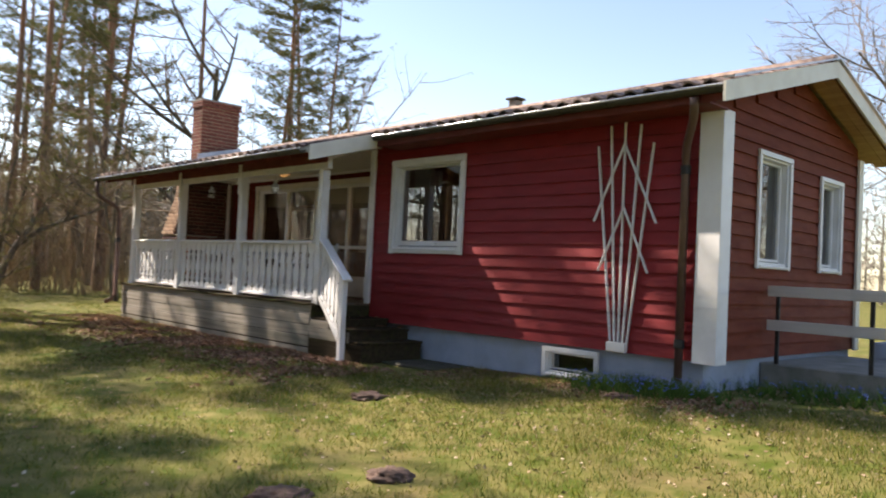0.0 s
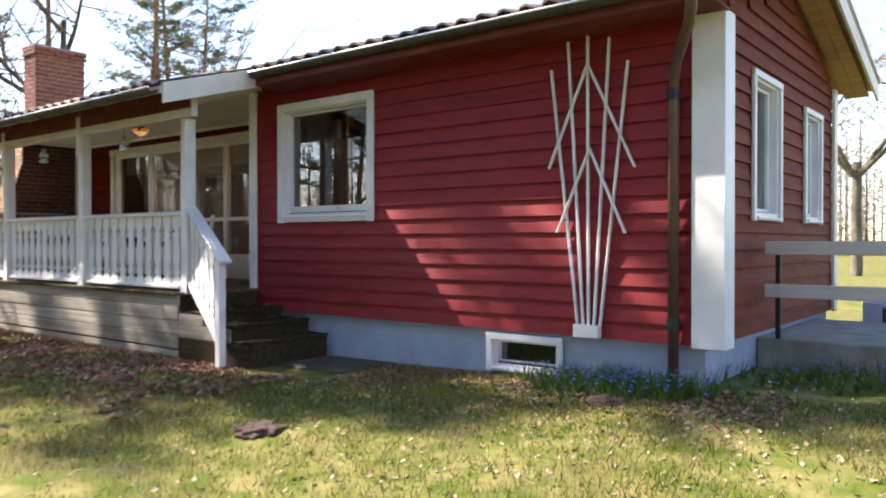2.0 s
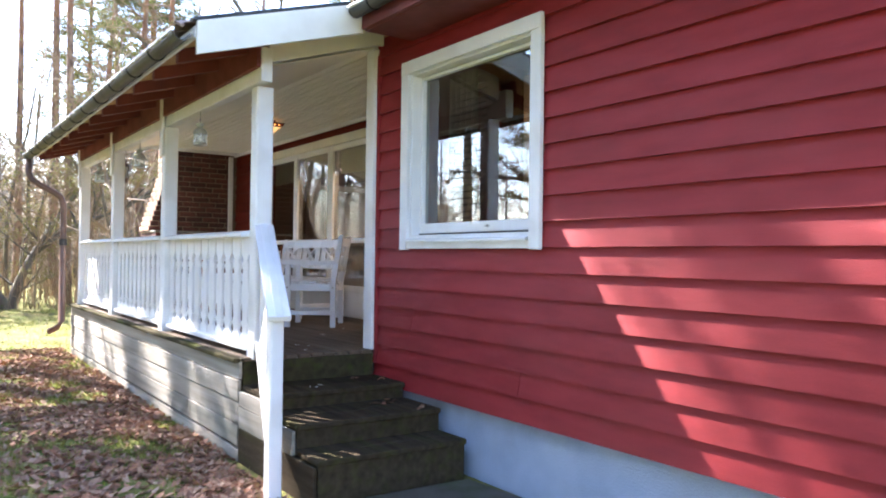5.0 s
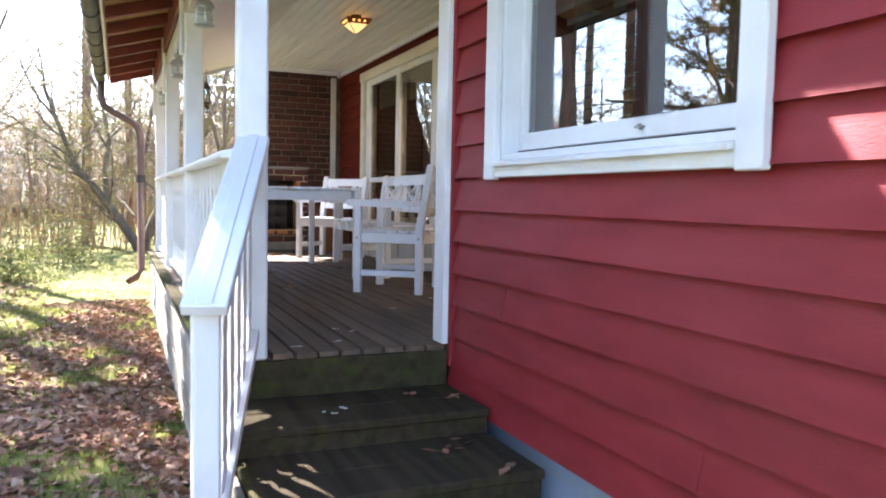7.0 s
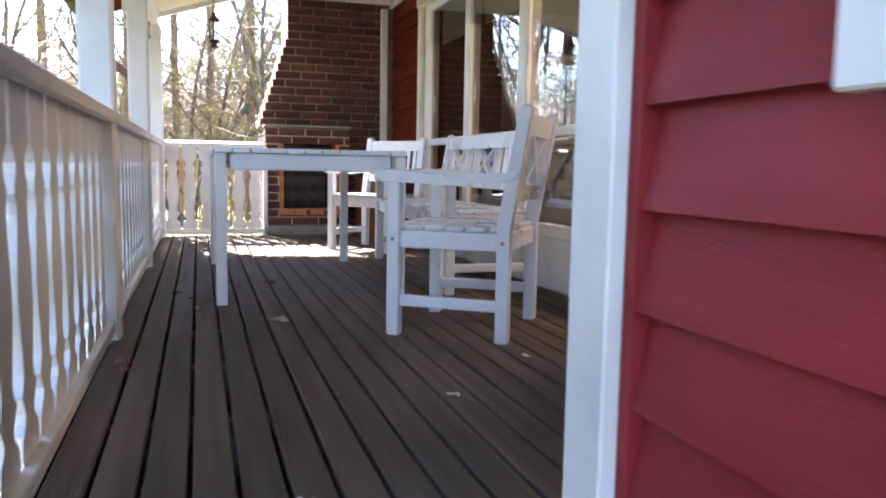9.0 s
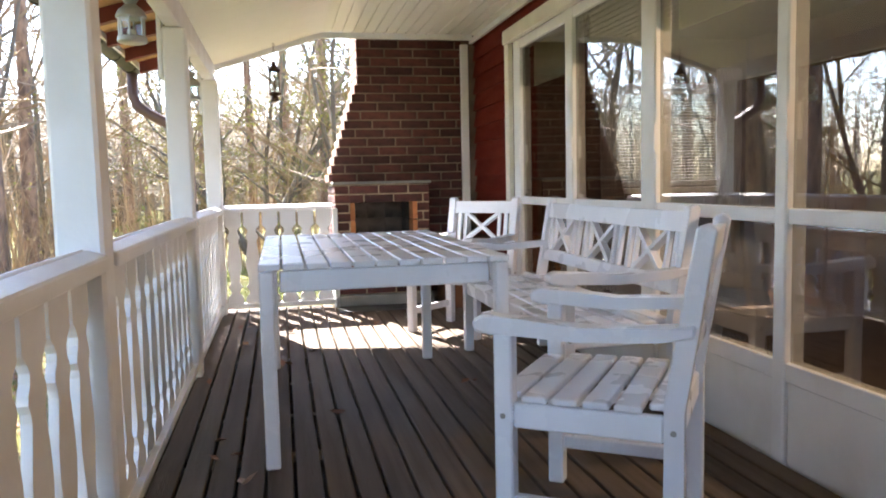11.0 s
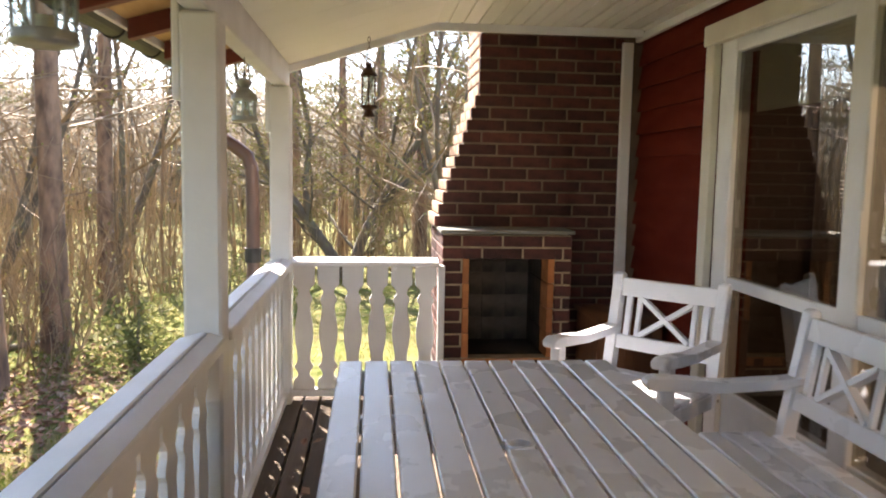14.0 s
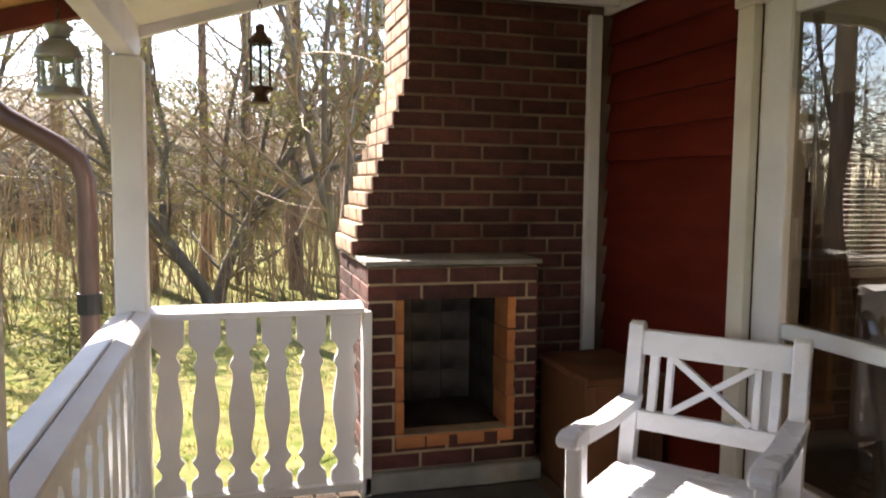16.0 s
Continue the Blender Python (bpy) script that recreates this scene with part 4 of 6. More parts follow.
for k in range(6):
    f = (k + 0.5) / 6
    ob = new("baluster", mesh)
    ob.parent = s
    p = Vector((-5.13, -0.945, 0.80)).lerp(Vector((-4.25, -1.20, 0.28)), f)
    ob.matrix_basis = Matrix.Translation(p) @ Matrix.Rotation(radians(-15), 4, "Z")


# ---- brick fireplace and chimney ----
fire = base("fireplace", "brown brick porch fireplace with stepped shoulder and orange firebrick opening", "fireplace")
BRICKS = {}
COURSE, JOINT, LENGTH = 0.0765, 0.013, 0.25


def brick(parent, mat, u0, u1, z0, z1, m, name="brick", depth=0.035):
    w, h = round(u1 - u0, 3), round(z1 - z0, 3)
    key = (w, h, mat.name, depth)
    if key not in BRICKS:
        bm = bmesh.new()
        box(bm, -w / 2, 0, -h / 2, w / 2, depth, h / 2)
        BRICKS[key] = finish(bm, "brick", mat, 0.003)
    ob = new(name, BRICKS[key])
    ob.parent = parent
    ob.matrix_basis = m @ Matrix.Translation(((u0 + u1) / 2, random.uniform(-0.002, 0.002), (z0 + z1) / 2)) @ pose(0, 0, 0, 0, random.uniform(-0.3, 0.3), 0)
    return ob


def course(parent, mat, m, u0, u1, z, shift, holes=()):
    """One course of bricks between u0 and u1 on a face whose outside is -y in m."""
    u = u0 - shift
    while u < u1 - 0.02:
        a, b = max(u, u0), min(u + LENGTH - JOINT, u1)
        if b - a > 0.03:
            for p, q, r, s2 in cut(a, b, z, z + COURSE - JOINT, holes):
                if q - p > 0.03 and s2 - r > 0.03:
                    brick(parent, mat, p, q, z, z + COURSE - JOINT, m)
        u += LENGTH


FRONT_X, BREAST_X, BACK_X = -11.60, -11.90, -12.50
FY0, FY1 = -0.02, 0.78
HOLE = (0.105, 0.675, 0.955, 1.575)
# faces: front looks along +x, its u is world y; the lit flank looks along -y, its u is world x
face_front = Matrix.Translation((FRONT_X, 0, 0)) @ Matrix.Rotation(radians(90), 4, "Z")
face_breast = Matrix.Translation((BREAST_X, 0, 0)) @ Matrix.Rotation(radians(90), 4, "Z")
core, upper = bmesh.new(), bmesh.new()
for u0, u1, z0, z1 in cut(FY0 + 0.008, FY1 - 0.008, 0.80, 1.715, [HOLE]):
    box(core, FRONT_X - 0.10, u0, z0, FRONT_X - 0.005, u1, z1)
box(core, BREAST_X, FY0 + 0.008, 0.80, FRONT_X - 0.10, HOLE[0] - 0.035, 1.715)
box(core, BREAST_X, HOLE[1] + 0.035, 0.80, FRONT_X - 0.10, FY1 - 0.008, 1.715)
box(core, BREAST_X, HOLE[0] - 0.035, 0.80, FRONT_X - 0.10, HOLE[1] + 0.035, 0.925)
box(core, BREAST_X, HOLE[0] - 0.035, 1.60, FRONT_X - 0.10, HOLE[1] + 0.035, 1.715)
box(upper, BACK_X + 0.008, HOLE[1] + 0.035, 0.70, BREAST_X - 0.005, 1.28, 1.734)
box(core, BACK_X + 0.008, FY0 + 0.008, 0.70, BREAST_X, HOLE[0] - 0.035, 1.745)
box(core, BACK_X + 0.008, HOLE[0] - 0.035, 0.70, BACK_X + 0.25, HOLE[1] + 0.035, 1.745)
box(upper, BACK_X + 0.008, FY1 + 0.012, 0.30, -11.775, 1.255, 0.696)
n_low = 12
for k in range(n_low):
    z = 0.805 + k * COURSE
    shift = 0.125 if k % 2 else 0.0
    course(fire, BRICK, face_front, FY0, FY1, z, shift, [HOLE])
    course(fire, BRICK, Matrix.Translation((0, FY0, 0)), BACK_X, FRONT_X - 0.036, z, 0.06 + shift)
for k in range(14):
    z = 1.748 - (k + 1) * COURSE
    if z > 0.69:
        course(fire, BRICK, face_breast, FY1 + 0.012, 1.155, z, 0.1 if k % 2 else 0.0)
z, k, left = 1.748, 0, -0.045
while z < 3.05:
    shift = 0.125 if k % 2 else 0.0
    top_z = z + COURSE - JOINT
    course(fire, BRICK, face_breast, left, 1.255 if z > 3.02 else 1.155, z, shift)
    course(fire, SUNLIT_SMEARED_BRICK, Matrix.Translation((0, left, 0)), BACK_X, BREAST_X - 0.036, z, shift + 0.07)
    box(upper, BACK_X + 0.008, left + 0.005, z - JOINT, BREAST_X - 0.005, 1.28, z + COURSE - JOINT)
    z += COURSE
    k += 1
    if 1.8 < z < 2.66:
        left += 0.0245
CH_LEFT = left
tagged(part("mortar", upper, SOOTY_MORTAR, fire, "smoke-stained mortar above the mantel"), kind="stuff")
tagged(part("mortar", core, MORTAR, fire, "sandy mortar between the bricks"), kind="stuff")
cuboid("mantel_slab", fire, CONCRETE, BREAST_X + 0.002, FY0 - 0.012, 1.724, FRONT_X + 0.018, FY1 + 0.012, 1.746, "thin pale mortar mantel")
cuboid("hearth_slab", fire, CONCRETE, BACK_X, FY0 - 0.02, 0.702, FRONT_X + 0.035, FY1 + 0.02, 0.795, "grey concrete hearth base", 0.01)
# firebrick lining
lining = part("fire_lining", bmesh.new(), SOOT_BRICK, fire, "soot-blackened firebrick lining")
bm = bmesh.new()
box(bm, -12.25, HOLE[0] - 0.03, 0.80, -12.20, HOLE[1] + 0.03, 1.60)
box(bm, -12.20, HOLE[0] - 0.034, 0.928, FRONT_X - 0.11, HOLE[1] + 0.034, 0.945)
lining.data = finish(bm, "fire_lining", SOOT_BRICK)
for k in range(4):
    y0 = HOLE[0] + k * 0.1425
    brick(fire, FIREBRICK, y0 + 0.004, y0 + 0.1385, 0.895, 0.952, face_front, "firebrick", 0.12)
for side, yy in ((1, HOLE[0] + 0.042), (-1, HOLE[1] - 0.042)):
    m = Matrix.Translation((0, yy, 0)) @ Matrix.Rotation(radians(180 if side > 0 else 0), 4, "Z")
    for k in range(4):
        for j in range(3):
            xa, xb = FRONT_X - 0.004 - j * 0.2, FRONT_X - 0.2 - j * 0.2
            u0, u1 = (-xa, -xb) if side > 0 else (xb, xa)
            brick(fire, FIREBRICK if j == 0 else SOOT_BRICK, u0 + 0.003, u1 - 0.003, 0.957 + k * 0.155, 1.105 + k * 0.155, m, "firebrick", 0.040)
face_back = Matrix.Translation((-12.172, 0, 0)) @ Matrix.Rotation(radians(90), 4, "Z")
for k in range(4):
    for j in range(3):
        y0 = HOLE[0] + 0.045 + j * 0.16
        brick(fire, SMOKY_BRICK, y0 + 0.001, y0 + 0.159, 0.95 + k * 0.155, 1.104 + k * 0.155, face_back, "firebrick", 0.02)
cuboid("floor_plate", base("hearth_plate", "dark metal spark plate lying on the deck before the fireplace", "hearth plate"), BLACK_PLATE, -11.555, -0.03, DECK + 0.002, -11.27, 0.76, DECK + 0.008)

chimney = base("chimney", "red brick chimney above the tiled roof", "chimney")
core = bmesh.new()
CX0, CX1, CY0, CY1 = -12.34, BREAST_X, 0.44, 1.33
box(core, CX0 + 0.008, CY0 + 0.008, 3.25, CX1 - 0.008, CY1 - 0.008, 4.70)
z, k = 3.26, 0
while z < 4.66:
    over = 0.025 if z > 4.56 else 0.0
    shift = 0.125 if k % 2 else 0.0
    course(chimney, ROOF_BRICK, Matrix.Translation((CX1 + over, 0, 0)) @ Matrix.Rotation(radians(90), 4, "Z"), CY0 - over, CY1 + over, z, shift)
    course(chimney, ROOF_BRICK, Matrix.Translation((0, CY0 - over, 0)), CX0 - over, CX1 + over - 0.036, z, shift)
    z += COURSE
    k += 1
tagged(part("mortar", core, MORTAR, chimney), kind="stuff")
cuboid("chimney_cap", chimney, CONCRETE, CX0 - 0.03, CY0 - 0.03, 4.69, CX1 + 0.03, CY1 + 0.03, 4.73)
bm = bmesh.new()
prism(bm, [(CY0 - 0.06, roof_top(CY0) - 0.02), (CY1 + 0.06, roof_top(CY1 + 0.06) - 0.02), (CY1 + 0.06, roof_top(CY1 + 0.06) + 0.10), (CY0 - 0.06, roof_top(CY0) + 0.12)], 0.015,
      Matrix.Translation((CX1 + 0.012, 0, 0)) @ Matrix.Rotation(radians(90), 4, "Z"))
part("lead_flashing", bm, ZINC, chimney, "grey metal flashing")
vent = base("roof_vent", "small grey capped vent pipe on the roof", "vent")
bm = bmesh.new()
box(bm, -4.58, 2.17, 3.8, -4.42, 2.33, 4.06)
part("vent_box", bm, CONCRETE, vent)
bm = bmesh.new()
box(bm, -4.62, 2.13, 4.075, -4.38, 2.37, 4.11)
box(bm, -4.55, 2.20, 4.05, -4.45, 2.30, 4.08)
part("vent_cap", bm, BLACK_METAL, vent, bevel=0.01)


# ---- porch furniture ----
def bar(name, parent, mat, x0, y0, z0, x1, y1, z1, bevel=0.005):
    return cuboid(name, parent, mat, x0, y0, z0, x1, y1, z1, "", bevel)


def armchair(name, m, width, crosses, label, category, depth=0.50):
    """A slatted garden seat with crossed back panels; it faces -y, its origin on the deck under the seat's middle."""
    c = base(name, label, category, m)
    w, t = width / 2, 0.052
    yf, yb = -depth / 2, depth / 2
    for sx in (-1, 1):
        x0 = -w if sx < 0 else w - t
        front = bar("front_leg", c, FURNITURE, x0, yf, 0, x0 + t, yf + t, 0.615)
        bm = bmesh.new()
        prism(bm, [(yb - t, 0.0), (yb, 0.0), (yb, 0.44), (yb + 0.075, 0.90), (yb + 0.055, 0.915), (yb + 0.025, 0.905), (yb - t + 0.002, 0.46)], t,
              Matrix.Translation((x0 + t / 2, 0, 0)) @ Matrix.Rotation(radians(90), 4, "Z"))
        rear = part("back_leg", bm, FURNITURE, c, bevel=0.005)
        bar("side_rail", c, FURNITURE, x0 + 0.012, yf + t, 0.355, x0 + t - 0.012, yb - t, 0.425)
        bar("side_stretcher", c, FURNITURE, x0 + 0.012, yf + t, 0.12, x0 + t - 0.012, yb - t, 0.165)
        bm = bmesh.new()
        line = [(yf - 0.055, 0.622), (yf - 0.06, 0.65), (yf - 0.03, 0.668), (yf + 0.08, 0.660), (-0.02, 0.645), (yb - 0.05, 0.655), (yb + 0.03, 0.667),
                (yb + 0.025, 0.632), (yb - 0.06, 0.618), (-0.02, 0.606), (yf + 0.07, 0.614), (yf - 0.02, 0.612)]
        prism(bm, line, 0.068, Matrix.Translation((x0 + t / 2, 0, 0)) @ Matrix.Rotation(radians(90), 4, "Z"))
        part("armrest", bm, FURNITURE, c, bevel=0.008)
        for zz in (0.39,):
            for yy, leg in ((yf + t / 2, front), (yb - t / 2, rear)):
                bm = bmesh.new()
                lathe(bm, [(0.008, 0), (0.008, 0.003)], 8, Matrix.Translation(((x0 if sx < 0 else x0 + t), yy, zz)) @ Matrix.Rotation(radians(90 * sx), 4, "Y"))
                part("bolt", bm, SCREW, leg)
    bar("front_rail", c, FURNITURE, -w + t, yf + 0.012, 0.35, w - t, yf + t - 0.012, 0.425)
    bar("rear_rail", c, FURNITURE, -w + t, yb - t + 0.012, 0.35, w - t, yb - 0.012, 0.425)
    n = 6
    for k in range(n):
        ya = yf - 0.01 + k * (depth + 0.0) / n
        bar("seat_slat", c, FURNITURE, -w + 0.012 if 0 < k < n - 1 else -w + t + 0.002, ya, 0.427, w - 0.012 if 0 < k < n - 1 else w - t - 0.002, ya + depth / n - 0.012, 0.447)

    def back(z):
        return yb - 0.025 + (z - 0.44) * 0.163

    def upright(name, xa, xb, z0, z1, tk=0.022):
        bm = bmesh.new()
        v = [bm.verts.new((x, back(z) + d, z)) for x in (xa, xb) for z in (z0, z1) for d in (-tk / 2, tk / 2)]
        for f in ((0, 2, 6, 4), (1, 5, 7, 3), (0, 4, 5, 1), (2, 3, 7, 6), (0, 1, 3, 2), (4, 6, 7, 5)):
            bm.faces.new([v[i] for i in f])
        part(name, bm, FURNITURE, c, bevel=0.003)

    upright("top_rail", -w + t, w - t, 0.80, 0.885, 0.03)
    upright("lower_back_rail", -w + t, w - t, 0.545, 0.61, 0.03)
    inner = width - 2 * t
    unit = inner / crosses
    for k in range(crosses):
        xc = -w + t + (k + 0.5) * unit
        half = min(0.135, unit * 0.27)
        upright("back_slat", xc - half - 0.024, xc - half, 0.61, 0.80)
        upright("back_slat", xc + half, xc + half + 0.024, 0.61, 0.80)
        for sgn in (-1, 1):
            bm = bmesh.new()
            beam(bm, (xc - sgn * half, back(0.615) + 0.002 * sgn, 0.615), (xc + sgn * half, back(0.797) + 0.002 * sgn, 0.797), 0.022, 0.036, up=(0, 1, -0.16))
            part("cross_bar", bm, FURNITURE, c)
        gap = (unit / 2 - half - 0.024)
        for sx in (-1, 1):
            xs0 = xc + sx * (half + 0.024 + gap * (0.5 if crosses == 1 else 0.52))
            upright("back_slat", xs0 - 0.016, xs0 + 0.016, 0.61, 0.80)
    return c


def facing(x, y, dx, dy):
    """The pose of a seat at x, y on the deck that faces dx, dy."""
    return Matrix.Translation((x, y, DECK)) @ Matrix.Rotation(math.atan2(dy, dx) + math.pi / 2, 4, "Z")


armchair("garden_chair", facing(-7.25, 0.46, -0.58, -0.815), 0.585, 1, "white slatted wooden armchair with crossed back, turned to the table", "chair")
armchair("garden_chair", facing(-10.31, 0.745, 0.66, -0.75), 0.585, 1, "white slatted wooden armchair beside the brick fireplace", "chair")
armchair("garden_bench", facing(-8.84, 0.865, 0.0, -1.0), 1.70, 3, "long white wooden bench with crossed back panels under the windows", "bench", 0.52)

table = base("garden_table", "white slatted wooden garden table with parasol hole", "table", Matrix.Translation((-8.755, -0.088, DECK)) @ Matrix.Rotation(radians(0.0), 4, "Z"))
TL, TW, TH = 0.815, 0.465, 0.75
n = 11
for k in range(n):
    y0 = -TW + k * 2 * TW / n
    if k == n // 2:
        hole = bmesh.new()
        box(hole, -TL, y0 + 0.004, TH - 0.024, -0.03, y0 + 2 * TW / n - 0.004, TH)
        part("table_slat", hole, FURNITURE, table, bevel=0.004)
        hole = bmesh.new()
        box(hole, 0.03, y0 + 0.004, TH - 0.024, TL, y0 + 2 * TW / n - 0.004, TH)
        part("table_slat", hole, FURNITURE, table, bevel=0.004)
        ring = bmesh.new()
        for s in range(16):
            a0, a1 = 2 * math.pi * s / 16, 2 * math.pi * (s + 1) / 16
            yc = y0 + TW / n
            pts = []
            for a in (a0, a1):
                for rr, zz in ((0.026, TH + 0.003), (0.036, TH + 0.003), (0.036, TH - 0.02), (0.026, TH - 0.02)):
                    pts.append(ring.verts.new((rr * math.cos(a), yc + rr * math.sin(a), zz)))
            for i in range(4):
                j = (i + 1) % 4
                ring.faces.new((pts[i], pts[j], pts[4 + j], pts[4 + i]))
        part("parasol_hole_ring", ring, FURNITURE, table, "grey plastic ring in the table top")
        continue
    bm = bmesh.new()
    box(bm, -TL, y0 + 0.004, TH - 0.024, TL, y0 + 2 * TW / n - 0.004, TH)
    part("table_slat", bm, FURNITURE, table, bevel=0.004)
for sx in (-1, 1):
    for sy in (-1, 1):
        bm = bmesh.new()
        x0, y0 = sx * (TL - 0.03), sy * (TW - 0.03)
        box(bm, x0 - 0.026, y0 - 0.026, 0, x0 + 0.026, y0 + 0.026, TH - 0.026)
        part("leg", bm, FURNITURE, table, bevel=0.006)
    bar("end_apron", table, FURNITURE, sx * (TL - 0.04) - 0.014, -TW + 0.076, TH - 0.105, sx * (TL - 0.04) + 0.014, TW - 0.076, TH - 0.026)
for sy in (-1, 1):
    bar("side_apron", table, FURNITURE, -TL + 0.076, sy * (TW - 0.04) - 0.014, TH - 0.105, TL - 0.076, sy * (TW - 0.04) + 0.014, TH - 0.026)
for xx in (-0.3, 0.3):
    bar("cross_bearer", table, FURNITURE, xx - 0.02, -TW + 0.056, TH - 0.07, xx + 0.02, TW - 0.056, TH - 0.026)

chest = base("wooden_chest", "old brown wooden crate in the porch corner", "crate")
bar("crate_body", chest, CHEST_WOOD, -11.74, 0.86, DECK, -11.22, 1.22, 1.24)
bar("crate_lid", chest, CHEST_WOOD, -11.76, 0.84, 1.242, -11.20, 1.24, 1.27)
for yy in (0.87, 1.03, 1.19):
    bar("crate_slat", chest, CHEST_WOOD, -11.217, yy - 0.03, DECK + 0.01, -11.207, yy + 0.03, 1.24)


# ---- lanterns and lamp ----
def lantern(x, y, z, size, label):
    """A tin lantern hung by a ring, its top ring at z."""
    l = base("lantern", label, "lantern", Matrix.Translation((x, y, z)) @ Matrix.Scale(size, 4), group="porch lanterns")
    bm = bmesh.new()
    lathe(bm, [(0.052, -0.246), (0.068, -0.240), (0.072, -0.231), (0.066, -0.224), (0.070, -0.217), (0.062, -0.212)], 20)
    part("lantern_base", bm, LANTERN_METAL, l, smooth=True)
    bm = bmesh.new()
    lathe(bm, [(0.062, -0.128), (0.071, -0.124), (0.072, -0.114), (0.066, -0.106), (0.066, -0.100), (0.056, -0.084), (0.038, -0.070), (0.026, -0.060)], 20)
    part("lantern_roof", bm, LANTERN_METAL, l, smooth=True)
    bm = bmesh.new()
    lathe(bm, [(0.024, -0.058), (0.030, -0.048), (0.044, -0.026), (0.042, -0.020), (0.024, -0.014), (0.010, -0.008), (0.004, 0.0)], 16)
    part("lantern_cap", bm, LANTERN_METAL, l, smooth=True)
    for k in range(6):
        a = math.pi * k / 3
        bm = bmesh.new()
        tube(bm, [(0.062 * math.cos(a), 0.062 * math.sin(a), -0.216), (0.062 * math.cos(a), 0.062 * math.sin(a), -0.122)], 0.0055, 4)
        part("lantern_bar", bm, LANTERN_METAL, l)
        b = a + math.pi / 3
        bm = bmesh.new()
        v = [bm.verts.new((0.059 * math.cos(q), 0.059 * math.sin(q), zz)) for q, zz in ((a, -0.215), (b, -0.215), (b, -0.126), (a, -0.126))]
        bm.faces.new(v)
        part("lantern_pane", bm, LANTERN_GLASS, l)
    bm = bmesh.new()
    lathe(bm, [(0.02, -0.214), (0.02, -0.18)], 10)
    part("candle", bm, CANDLE, l)
    bm = bmesh.new()
    tube(bm, [(0.018 * math.cos(a), 0, 0.01 + 0.018 * math.sin(a)) for a in (2 * math.pi * k / 10 for k in range(11))], 0.003, 4)
    tube(bm, [(0, 0, 0.028), (0, 0, 0.22)], 0.0025, 4)
    part("hanging_hook", bm, BLACK_METAL, l)
    return l


for x in (-10.46, -8.40, -6.38):
    lantern(x, -1.0, 2.487, 0.80, "grey-green tin lantern hanging under the porch eave")
slim = base("hanging_lantern", "slim rusty iron lantern hanging at the porch end", "lantern", Matrix.Translation((-11.50, -0.47, 2.71)))
for nm, prof in (("lantern_roof", [(0.006, 0.0), (0.02, -0.01), (0.018, -0.03), (0.03, -0.045), (0.05, -0.07), (0.05, -0.08)]),
                 ("lantern_base", [(0.045, -0.245), (0.05, -0.25), (0.05, -0.26), (0.022, -0.275), (0.03, -0.295), (0.04, -0.31), (0.02, -0.315)])):
    bm = bmesh.new()
    lathe(bm, prof, 10)
    part(nm, bm, RUSTY, slim)
for k in range(6):
    a = math.pi * k / 3
    bm = bmesh.new()
    tube(bm, [(0.042 * math.cos(a), 0.042 * math.sin(a), -0.08), (0.042 * math.cos(a), 0.042 * math.sin(a), -0.245)], 0.005, 4)
    part("lantern_bar", bm, RUSTY, slim)
bm = bmesh.new()
lathe(bm, [(0.036, -0.245), (0.036, -0.08)], 10)
part("lantern_glass", bm, LANTERN_GLASS, slim)
bm = bmesh.new()
for j in range(8):
    tube(bm, [(0.008 * math.cos(a) * (j % 2), 0.008 * math.cos(a) * (1 - j % 2), 0.012 + j * 0.028 + 0.016 * math.sin(a)) for a in (2 * math.pi * k / 8 for k in range(9))], 0.002, 4)
part("chain", bm, RUSTY, slim)

